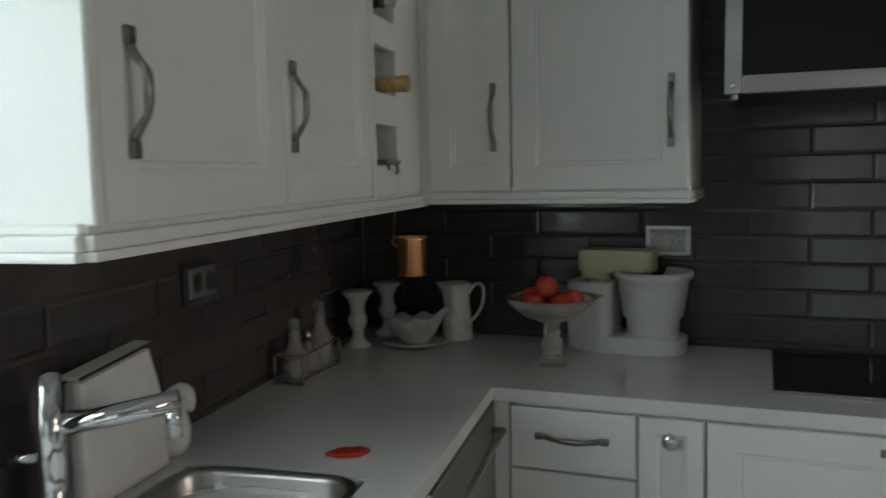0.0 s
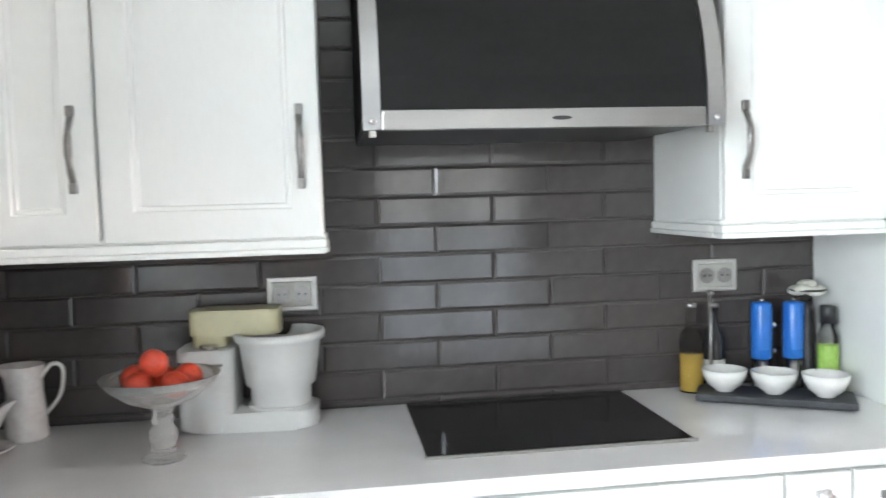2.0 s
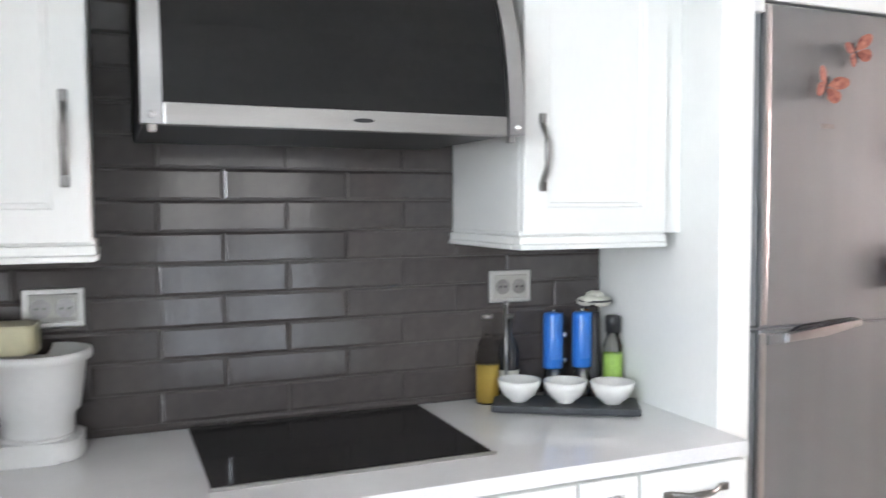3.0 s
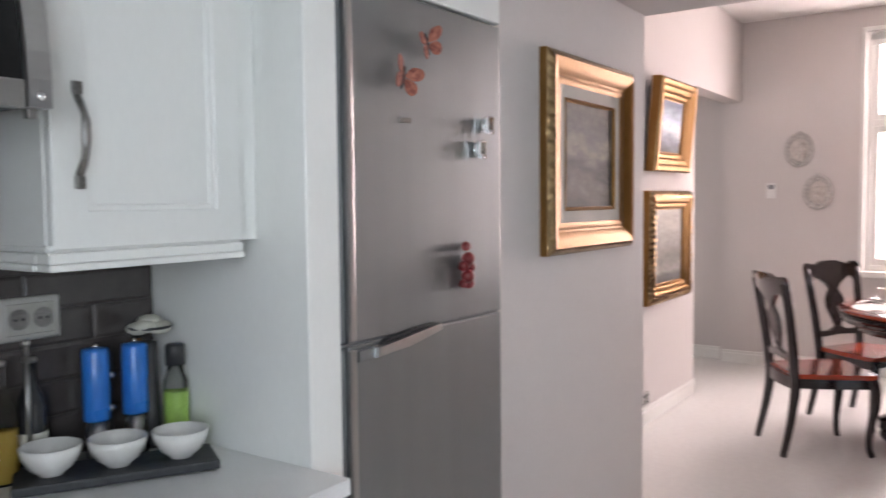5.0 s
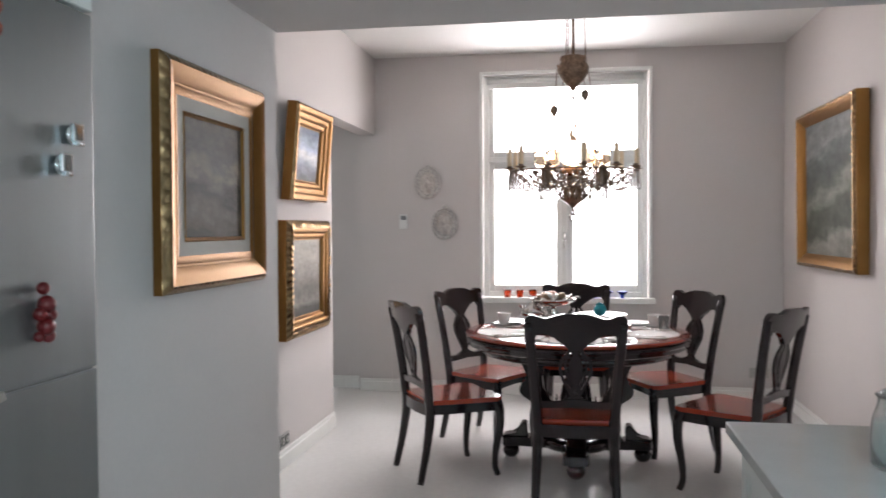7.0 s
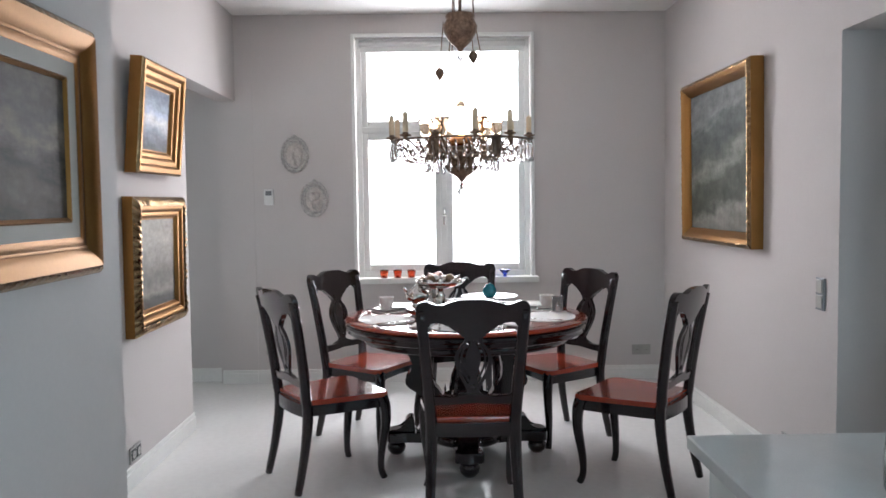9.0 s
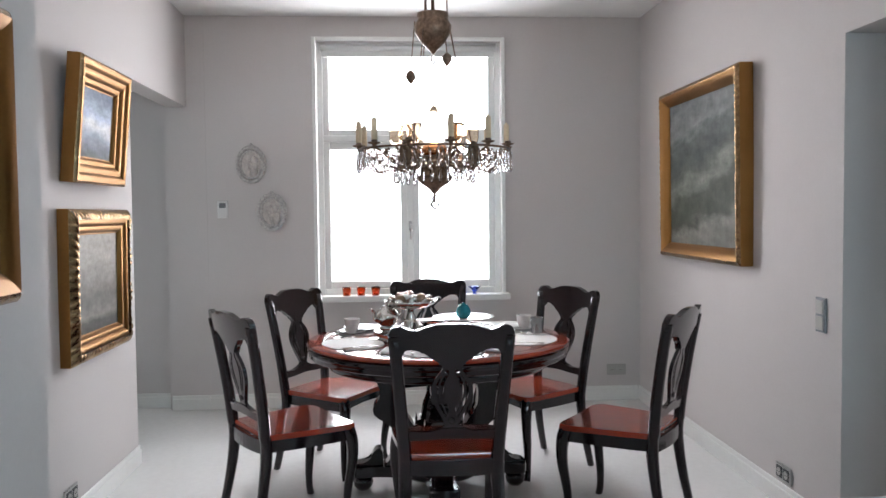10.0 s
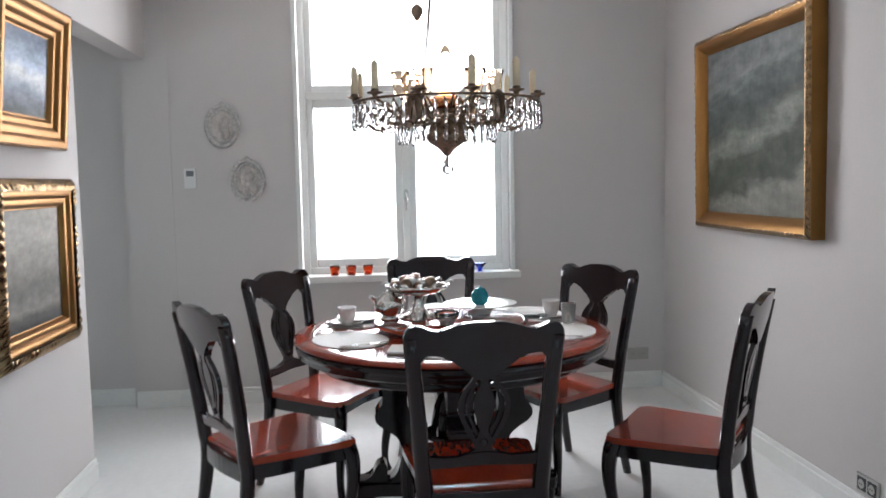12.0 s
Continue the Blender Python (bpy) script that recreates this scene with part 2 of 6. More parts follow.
def lathe(profile, n=32, at=(0, 0, 0), bm=None, squash=1.0):
    """A turned shape: (radius, height) from the bottom to the top."""
    bm = bm or bmesh.new()
    rings = []
    for r, z in profile:
        if r < 1e-5:
            rings.append([bm.verts.new((at[0], at[1], at[2] + z))])
        else:
            rings.append([bm.verts.new((at[0] + r * math.cos(2 * math.pi * i / n), at[1] + squash * r * math.sin(2 * math.pi * i / n), at[2] + z)) for i in range(n)])
    for a, b in zip(rings, rings[1:]):
        for i in range(n):
            j = (i + 1) % n
            if len(a) == 1 and len(b) == 1:
                break
            if len(a) == 1:
                bm.faces.new((a[0], b[j], b[i]))
            elif len(b) == 1:
                bm.faces.new((a[i], a[j], b[0]))
            else:
                bm.faces.new((a[i], a[j], b[j], b[i]))
    for f in bm.faces:
        f.smooth = True
    return bm


def tube(path, radius, n=8, bm=None, flat=1.0, caps=True):
    """A bar along a path; radius: one or one a point; flat: its height against its width."""
    bm = bm or bmesh.new()
    pts = [Vector(p) for p in path]
    rad = radius if isinstance(radius, (list, tuple)) else [radius] * len(pts)
    rings = []
    side = None
    for k, p in enumerate(pts):
        d = (pts[min(k + 1, len(pts) - 1)] - pts[max(k - 1, 0)]).normalized()
        if side is None:
            side = d.cross(Vector((0, 0, 1)) if abs(d.z) < 0.9 else Vector((1, 0, 0))).normalized()
        side = (side - d * side.dot(d)).normalized()
        up = side.cross(d)
        rings.append([bm.verts.new(p + rad[k] * (math.cos(2 * math.pi * (i + 0.5) / n) * side + flat * math.sin(2 * math.pi * (i + 0.5) / n) * up)) for i in range(n)])
    for a, b in zip(rings, rings[1:]):
        for i in range(n):
            f = bm.faces.new((a[i], a[(i + 1) % n], b[(i + 1) % n], b[i]))
            f.smooth = n > 4
    if caps:
        bm.faces.new(list(reversed(rings[0])))
        bm.faces.new(rings[-1])
    return bm


def prism(outline, axis, a, b, bm=None, bev=0.0):
    """A flat outline given a thickness from a to b along an axis. The outline's two numbers are the other two axes in order."""
    bm = bm or bmesh.new()
    put = {"x": lambda u, v, w: (w, u, v), "y": lambda u, v, w: (u, w, v), "z": lambda u, v, w: (u, v, w)}[axis]
    lo = [bm.verts.new(put(u, v, a)) for u, v in outline]
    hi = [bm.verts.new(put(u, v, b)) for u, v in outline]
    fs = [bm.faces.new(lo), bm.faces.new(list(reversed(hi)))]
    n = len(lo)
    for i in range(n):
        bm.faces.new((lo[(i + 1) % n], lo[i], hi[i], hi[(i + 1) % n]))
    if bev:
        edges = list({e for f in fs for e in f.edges})
        bmesh.ops.bevel(bm, geom=edges, offset=bev, segments=2, profile=0.6, affect="EDGES")
    return bm


def ball(r, at=(0, 0, 0), n=16, bm=None, tall=1.0):
    k = max(6, n // 2)
    return lathe([(r * math.sin(math.pi * i / k), -tall * r * math.cos(math.pi * i / k)) for i in range(k + 1)], n, at, bm)


def curve(points, steps=6):
    """A smooth line through the points."""
    p = [Vector(q) for q in points]
    out = []
    for i in range(len(p) - 1):
        a, b, c, d = p[max(i - 1, 0)], p[i], p[i + 1], p[min(i + 2, len(p) - 1)]
        for s in range(steps):
            t = s / steps
            out.append(0.5 * (2 * b + (c - a) * t + (2 * a - 5 * b + 4 * c - d) * t * t + (3 * b - a - 3 * c + d) * t ** 3))
    return out + [p[-1]]


def smooth2(points, steps=5):
    return [(v.x, v.y) for v in curve([(u, w, 0) for u, w in points], steps)]


def mesh_of(name, bm, material):
    bmesh.ops.recalc_face_normals(bm, faces=bm.faces)
    me = bpy.data.meshes.new(name)
    bm.to_mesh(me)
    bm.free()
    me.materials.append(material)
    return me


def part(name, bm, material, parent=None, label="", m=None):
    """ONE mesh under a thing or a part; bm: a bmesh or mesh data to share."""
    me = bm if isinstance(bm, bpy.types.Mesh) else mesh_of(name, bm, material)
    ob = new(name, me)
    if parent is not None:
        ob.parent = parent
    if m is not None:
        ob.matrix_local = m
    return tagged(ob, label)


def thing(name, m, label, category, group=""):
    ob = new(name)
    ob.empty_display_size = 0.05
    ob.matrix_world = m
    return tagged(ob, label, category, group)


def single(name, bm, material, label, category, m=None, group=""):
    ob = part(name, bm, material)
    if m is not None:
        ob.matrix_world = m
    return tagged(ob, label, category, group)


def setting(name, bm, material, label="", category=""):
    return tagged(part(name, bm, material), label or name.replace("_", " "), category, kind="structure")


# ---- the large structure ----
setting("floor", bx(0.2, -4.0, -0.12, 9.4, 6.0, 0.0), FLOOR, "glossy pale white floor through kitchen and dining room", "floor")
outside = bx(-60, -60, -0.5, 80, 60, -0.3)
setting("ground", outside, mat("paving", (0.35, 0.34, 0.32), 0.8, bump=0.2), "pale paved ground outside the windows", "ground")

# kitchen: sink wall with a window over the sink, splashback wall, patio wall
w = bx(0.30, -2.25, 0, 0.48, -0.0, 2.5)
bx(0.30, 1.25, 0, 0.48, 3.10, 2.5, bm=w)
bx(0.30, 0.0, 0, 0.48, 1.25, 0.98, bm=w)
bx(0.30, 0.0, 2.12, 0.48, 1.25, 2.5, bm=w)
setting("wall_sink", w, KITCHEN_WALL, "pale painted kitchen wall with a window over the sink", "wall").matrix_world = SKEW
setting("wall_hob", bx(0.30, 3.045, 0, 3.64, 3.20, 2.5), KITCHEN_WALL, "pale kitchen wall behind the hob tiles", "wall")
w = bx(0.34, -2.30, 0, 1.9, -2.15, 2.5)
bx(3.3, -2.30, 0, 5.12, -2.15, 2.5, bm=w)
bx(1.9, -2.30, 2.08, 3.3, -2.15, 2.5, bm=w)
setting("wall_patio", w, KITCHEN_WALL, "pale kitchen wall with a glazed patio door", "wall")
setting("wall_side", bx(4.98, -2.15, 0, 5.12, -0.16, 2.2), KITCHEN_WALL, "pale plain wall beside the island", "wall")
setting("wall_pier", bx(3.64, 2.65, 0, 4.96, 3.405, 2.2), WALL, "grey painted pier between fridge and dining room", "wall")
setting("wall_gallery", bx(4.96, 3.255, 0, 7.62, 3.405, 2.93), WALL, "grey painted dining wall hung with two paintings", "wall")
setting("wall_lintel", bx(7.62, 3.255, 2.26, 8.927, 3.405, 2.93), WALL, "grey painted lintel over the hall opening", "wall")
setting("wall_pilaster", bx(8.927, 3.12, 0, 8.93, 3.405, 2.93), WALL, "grey painted pilaster beside the hall opening", "wall")
w = bx(8.93, -0.62, 0, 9.30, 0.905, 2.93)
bx(8.93, 2.31, 0, 9.30, 3.42, 2.93, bm=w)
bx(8.93, 0.905, 0, 9.30, 2.31, 0.80, bm=w)
bx(8.93, 0.905, 2.755, 9.30, 2.31, 2.93, bm=w)
setting("wall_window", w, WALL, "warm grey painted dining wall around a tall window", "wall")
setting("wall_hall_end", bx(9.03, 3.42, 0, 9.30, 5.2, 2.93), WALL, "grey painted end wall of the hall", "wall")
# unseen back wall, its opening added to let the hall fill in
w = bx(5.5, 5.0, 0, 6.95, 5.2, 2.93)
bx(7.85, 5.0, 0, 9.03, 5.2, 2.93, bm=w)
bx(6.95, 5.0, 0, 7.85, 5.2, 1.0, bm=w)
bx(6.95, 5.0, 2.2, 7.85, 5.2, 2.93, bm=w)
setting("wall_hall_back", w, WALL, "grey painted unseen back wall of the hall, opened for the added fill light", "wall")
setting("wall_hall_side", bx(5.4, 3.405, 0, 5.55, 5.0, 2.93), WALL, "grey painted side wall of the hall", "wall")
setting("wall_right", bx(6.11, -0.62, 0, 8.93, -0.16, 2.93), WALL, "grey painted thick dining wall with a large painting", "wall")
setting("wall_doorhead", bx(4.98, -0.62, 2.19, 6.11, -0.16, 2.93), WALL, "grey painted wall above the side doorway", "wall")
# side room closed off in the darkened grey, so that it reads dim
setting("wall_sideroom", bx(4.98, -2.15, 0, 8.0, -2.0, 2.93), SIDE_DIMMED, "side room wall in a grey darkened to keep it dim", "wall")
setting("wall_sideroom_end", bx(8.0, -2.15, 0, 8.15, -0.62, 2.93), SIDE_DIMMED, "side room end wall in a grey darkened to keep it dim", "wall")

setting("ceiling_kitchen", bx(0.34, -2.3, 2.5, 3.64, 3.2, 2.6), CEIL, "white kitchen ceiling", "ceiling")
setting("ceiling_beam", bx(3.64, -2.3, 2.2, 4.98, 3.405, 2.93), WALL, "broad grey dropped beam between kitchen and dining room", "beam")
setting("ceiling_dining", bx(4.98, -2.3, 2.93, 9.30, 5.2, 3.05), CEIL, "white dining room ceiling", "ceiling")


def skirting(name, x0, y0, x1, y1, side):
    """A baseboard with a stepped top along a wall; side: the way it faces."""
    sx, sy = side
    b = bmesh.new()
    for d, h in ((0.018, 0.085), (0.011, 0.11)):
        bx(min(x0, x1 + sx * d, x0 + sx * d), min(y0, y0 + sy * d), 0.0, max(x1, x1 + sx * d), max(y1, y1 + sy * d), h, 0.003, 1, b)
    setting(name, b, TRIM, "white painted stepped baseboard", "baseboard")


skirting("baseboard_gallery", 4.96, 3.255, 7.62, 3.255, (0, -1))
skirting("baseboard_window", 8.93, -0.14, 8.93, 3.12, (-1, 0))
skirting("baseboard_pilaster", 8.927, 3.12, 8.927, 3.405, (-1, 0))
skirting("baseboard_hall", 9.03, 3.42, 9.03, 5.0, (-1, 0))
skirting("baseboard_right", 6.11, -0.16, 8.93, -0.16, (0, 1))
skirting("baseboard_pier", 3.66, 2.65, 4.96, 2.65, (0, -1))


def window(name, m, w, h, transom, label, mull=True):
    """A casement window: frame, two casements below a fanlight, panes and handle. Local x across, y into the room, z up from the sill."""
    win = thing(name, m, label, "window")
    win["kind"] = "structure"
    f = bx(0, -0.04, 0, 0.045, 0.05, h, 0.004, 1)
    bx(w - 0.045, -0.04, 0, w, 0.05, h, 0.004, 1, f)
    bx(0.045, -0.04, 0, w - 0.045, 0.05, 0.045, 0.004, 1, f)
    bx(0.045, -0.04, h - 0.045, w - 0.045, 0.05, h, 0.004, 1, f)
    bx(0.045, -0.04, transom, w - 0.045, 0.05, transom + 0.05, 0.004, 1, f)
    if mull:
        bx(w / 2 - 0.025, -0.04, 0.045, w / 2 + 0.025, 0.05, transom, 0.004, 1, f)
    part("window_frame", f, TRIM, win)
    spans = [(0.042, w / 2 - 0.022), (w / 2 + 0.022, w - 0.042)] if mull else [(0.042, w - 0.042)]
    for a, b in spans:
        c = bx(a, -0.02, 0.042, a + 0.05, 0.03, transom + 0.004, 0.006, 1)
        bx(b - 0.05, -0.02, 0.042, b, 0.03, transom + 0.004, 0.006, 1, c)
        bx(a + 0.05, -0.02, 0.042, b - 0.05, 0.03, 0.10, 0.006, 1, c)
        bx(a + 0.05, -0.02, transom - 0.055, b - 0.05, 0.03, transom + 0.004, 0.006, 1, c)
        cs = part("casement", c, TRIM, win)
        pane = part("pane", bx(a + 0.05, 0.0, 0.10, b - 0.05, 0.004, transom - 0.055), GLASS, cs)
        pane.visible_shadow = False
    c = bx(0.042, -0.02, transom + 0.046, 0.09, 0.03, h - 0.042, 0.006, 1)
    bx(w - 0.09, -0.02, transom + 0.046, w - 0.042, 0.03, h - 0.042, 0.006, 1, c)
    bx(0.09, -0.02, transom + 0.046, w - 0.09, 0.03, transom + 0.095, 0.006, 1, c)
    bx(0.09, -0.02, h - 0.09, w - 0.09, 0.03, h - 0.042, 0.006, 1, c)
    cs = part("fanlight", c, TRIM, win)
    pane = part("pane", bx(0.09, 0.0, transom + 0.095, w - 0.09, 0.004, h - 0.09), GLASS, cs)
    pane.visible_shadow = False
    if mull:
        hd = bx(w / 2 - 0.012, 0.05, transom * 0.42, w / 2 + 0.012, 0.062, transom * 0.42 + 0.07, 0.004, 2)
        tube([(w / 2, 0.06, transom * 0.42 + 0.04), (w / 2, 0.095, transom * 0.42 + 0.04), (w / 2, 0.098, transom * 0.42 - 0.07)], 0.008, 8, hd)
        part("window_handle", hd, STEEL, win)
    return win


window("window_1", pose(9.02, 0.915, 0.845, 0, 0, 90), 1.385, 1.90, 1.155,
       "tall white casement window with a fanlight, blown out by daylight")
setting("window_sill", bx(8.84, 0.86, 0.80, 9.02, 2.355, 0.845, 0.008), TRIM, "deep white painted window sill in the dining room", "sill")
b = bx(8.905, 0.885, 0.845, 8.93, 0.915, 2.775, 0.004, 1)
bx(8.905, 2.300, 0.845, 8.93, 2.330, 2.775, 0.004, 1, b)
bx(8.905, 0.915, 2.745, 8.93, 2.300, 2.775, 0.004, 1, b)
setting("window_trim", b, TRIM, "narrow white trim around the window opening", "trim")
blind = thing("roller_blind", pose(8.965, 1.607, 2.70), "white fabric roller blind rolled up at the window head", "blind")
part("roll", tube([(0, -0.66, 0), (0, 0.66, 0)], 0.026, 16), BLIND, blind)
part("hem_bar", bx(-0.012, -0.65, -0.065, 0.004, 0.65, -0.02, 0.004), BLIND, blind)
for s in (-1, 1):
    part("bracket", bx(-0.02, s * 0.665 - 0.006, -0.03, 0.03, s * 0.665 + 0.006, 0.045, 0.003, 1), TRIM, blind)

window("window_2", SKEW @ pose(0.38, 1.24, 0.98, 0, 0, -90), 1.23, 1.14, 0.80,
       "white kitchen window over the sink letting in cool daylight")
door = window("patio_door", pose(1.91, -2.22, 0.0), 1.38, 2.08, 1.90, "white glazed double patio door behind the kitchen island")
# unseen window, added to go with the hall fill lamp
window("hall_fill_window", pose(7.84, 5.12, 1.0, 0, 0, 180), 0.88, 1.2, 0.8, "white unseen hall window added around the hall fill light", False)


# ---- kitchen: cabinets ----
def handle_mesh(length, name):
    """A bow handle with flared flat ends, standing up, fixed at y = 0."""
    h = length / 2
    b = tube(curve([(0, -0.004, -h + 0.012), (0, -0.016, -h + 0.03), (0, -0.025, -h * 0.3), (0, -0.026, h * 0.3), (0, -0.016, h - 0.03), (0, -0.004, h - 0.012)], 4),
             [0.007] * 5 + [0.006] * 4 + [0.0075] * 4 + [0.006] * 4 + [0.007] * 4, 8, flat=0.7)
    for s in (-1, 1):
        bx(-0.008, -0.009, s * h - 0.011, 0.008, 0.0, s * h + 0.011, 0.003, 2, b)
    return mesh_of(name, b, PEWTER)


HANDLE = handle_mesh(0.150, "handle")
HANDLE_SHORT = handle_mesh(0.132, "handle")
KNOB = mesh_of("knob", lathe([(0, 0), (0.009, 0), (0.007, 0.012), (0.017, 0.018), (0.019, 0.024), (0.014, 0.030), (0, 0.031)], 20), CHROME)


def door_mesh(u0, u1, z0, z1, rail=0.06, thick=0.02):
    """A framed door, front towards -y: a sunk panel with an ogee bead inside its rails."""
    b = bmesh.new()
    loops = [[b.verts.new((x, y, z)) for x, z in ((u0 + q, z0 + q), (u1 - q, z0 + q), (u1 - q, z1 - q), (u0 + q, z1 - q))]
             for q, y in ((0, 0), (0, 0.0025 - thick), (0.0025, -thick), (rail, -thick), (rail + 0.003, 0.004 - thick), (rail + 0.010, 0.005 - thick), (rail + 0.013, 0.010 - thick))]
    for lo, hi in zip(loops, loops[1:]):
        for k in range(4):
            b.faces.new((lo[k], lo[(k + 1) % 4], hi[(k + 1) % 4], hi[k]))
    b.faces.new(loops[-1])
    b.faces.new(list(reversed(loops[0])))
    return b


def slab_mesh(u0, u1, z0, z1, thick=0.02):
    return bx(u0, -thick, z0, u1, 0, z1, 0.003, 2)


def fix(ob, mesh, x, z, y=-0.02, turn=0, label="aged pewter bow handle"):
    if mesh is KNOB:
        return part("knob", mesh, None, ob, "round chrome knob", pose(x, y, z, 90, 0, 0))
    return part("handle", mesh, None, ob, label, pose(x, y, z, 0, turn, 0))


Z0, Z1, BASE = 1.347, 2.20, 0.875
FACE = 2.665
# back run, wall cabinets: local x along the wall, y away from the room
up = thing("wall_cabinet", pose(0, FACE, 0), "white panelled wall cabinet in the kitchen corner", "cabinet", "wall cabinets")
part("body", bx(0.80, 0.0, Z0 + 0.02, 1.066, 0.38, Z1, 0.002, 1), CABINET, up)
d = part("door", door_mesh(0.842, 1.064, Z0 + 0.022, Z1 - 0.003), CABINET, up)
fix(d, HANDLE, 1.022, 1.556)
up = thing("wall_cabinet", pose(0, FACE, 0), "white panelled wall cabinet beside the black hood", "cabinet", "wall cabinets")
part("body", bx(1.069, 0.0, Z0 + 0.02, 1.503, 0.38, Z1, 0.002, 1), CABINET, up)
d = part("door", door_mesh(1.071, 1.501, Z0 + 0.022, Z1 - 0.003), CABINET, up)
fix(d, HANDLE, 1.462, 1.555)
up = thing("wall_cabinet", pose(0, FACE, 0), "white panelled wall cabinet over bottles and bowls", "cabinet", "wall cabinets")
part("body", bx(2.378, 0.0, Z0 + 0.02, 2.766, 0.38, Z1, 0.002, 1), CABINET, up)
d = part("door", door_mesh(2.380, 2.764, Z0 + 0.022, Z1 - 0.003), CABINET, up)
fix(d, HANDLE, 2.425, 1.552)
part("filler", bx(2.766, 0.02, Z0 + 0.02, 2.838, 0.04, Z1), CABINET, up)


def light_rail(name, m, x0, x1, z):
    """A stepped moulding under wall cabinets."""
    b = bx(x0, -0.021, z + 0.012, x1, 0.018, z + 0.030, 0.004, 2)
    bx(x0, -0.024, z, x1, 0.018, z + 0.012, 0.004, 2, b)
    bx(x0, -0.014, z + 0.030, x1, 0.018, z + 0.042, 0.003, 1, b)
    ob = setting(name, b, CABINET, "white stepped moulding under the wall cabinets", "trim")
    ob.matrix_world = m
    return ob


light_rail("trim_corner", pose(0, FACE, 0), 0.812, 1.508, Z0 - 0.012)
light_rail("trim_hood_end", pose(1.490, FACE + 0.02, 0, 0, 0, 90), 0.0, 0.355, Z0 - 0.012)
light_rail("trim_right", pose(0, FACE, 0), 2.370, 2.766, Z0 - 0.012)
light_rail("trim_right_end", pose(2.391, 3.040, 0, 0, 0, -90), 0.0, 0.355, Z0 - 0.012)

# sink wall: local x runs along the wall, y into it
SIDE = SKEW @ pose(0.80, 0, 0, 0, 0, 90)
up = thing("wall_cabinet", SIDE, "white panelled wall cabinet with a bare end panel", "cabinet", "wall cabinets")
part("body", bx(1.345, 0, Z0 + 0.02, 1.813, 0.316, Z1, 0.002, 1), CABINET, up)
part("end_panel", bx(1.325, -0.02, Z0 + 0.02, 1.345, 0.316, Z1, 0.003, 1), CABINET, up)
d = part("door", door_mesh(1.347, 1.811, Z0 + 0.022, Z1 - 0.003), CABINET, up)
fix(d, HANDLE_SHORT, 1.398, 1.520)
up = thing("wall_cabinet", SIDE, "white panelled wall cabinet beside the wine rack", "cabinet", "wall cabinets")
part("body", bx(1.815, 0, Z0 + 0.02, 2.243, 0.316, Z1, 0.002, 1), CABINET, up)
d = part("door", door_mesh(1.817, 2.241, Z0 + 0.022, Z1 - 0.003), CABINET, up)
fix(d, HANDLE_SHORT, 1.842, 1.535)

rack = thing("wine_rack", SIDE, "narrow white wine rack built in between wall cabinets", "wine rack")
b = bx(2.245, -0.02, Z0 + 0.02, 2.276, 0.316, Z1)
bx(2.425, -0.02, Z0 + 0.02, 2.469, 0.316, Z1, bm=b)
bx(2.276, 0.25, Z0 + 0.02, 2.425, 0.316, Z1, bm=b)
part("body", b, CABINET, rack)
for lo, hi in ((Z0 + 0.02, 1.438), (1.530, 1.602), (1.705, 1.770), (1.872, 1.940), (2.040, Z1)):
    part("crossbar", bx(2.276, -0.02, lo, 2.425, 0.0, hi, 0.002, 1), CABINET, rack)
    part("shelf", bx(2.276, 0.0, hi - 0.012, 2.425, 0.25, hi, 0.0), CABINET, rack)
part("filler", bx(2.469, -0.012, Z0 + 0.02, 2.690, 0.02, Z1, 0.002, 1), CABINET, rack)
hk = bx(2.300, -0.035, 1.441, 2.405, 0.06, 1.450, 0.002, 1)
tube([(2.385, -0.03, 1.445), (2.385, -0.034, 1.425), (2.385, -0.028, 1.418)], 0.004, 6, hk)
tube([(2.320, -0.03, 1.445), (2.320, -0.034, 1.428)], 0.004, 6, hk)
single("hook_plate", hk, PEWTER, "small dark metal hook plate in the wine rack", "hook", SIDE)
single("wine_cork", tube([(2.350, 0.05, 1.622), (2.350, -0.075, 1.622)], [0.017, 0.019], 14), CORK, "pale cork stopper poking from the wine rack", "cork", SIDE)
bottle = thing("wine_bottle", SIDE, "dark wine bottle lying in the white rack", "bottle")
part("neck", tube([(2.350, 0.20, 1.812), (2.350, 0.10, 1.812), (2.350, 0.06, 1.812), (2.350, -0.030, 1.812)], [0.037, 0.037, 0.018, 0.017], 16), DARKGLASS, bottle)
part("capsule", tube([(2.350, -0.012, 1.812), (2.350, -0.045, 1.812)], [0.019, 0.019], 16), SILVER, bottle, "silver foil capsule")
bottle = thing("wine_bottle", SIDE, "second dark wine bottle lying in the white rack", "bottle")
part("neck", tube([(2.350, 0.20, 1.975), (2.350, 0.10, 1.975), (2.350, 0.06, 1.975), (2.350, -0.015, 1.975)], [0.037, 0.037, 0.018, 0.017], 16), DARKGLASS, bottle)
light_rail("trim_sink", SIDE, 1.318, 2.690, Z0 - 0.018)
light_rail("trim_sink_end", SKEW @ pose(0.80, 1.325, 0), -0.316, 0.010, Z0 - 0.018)

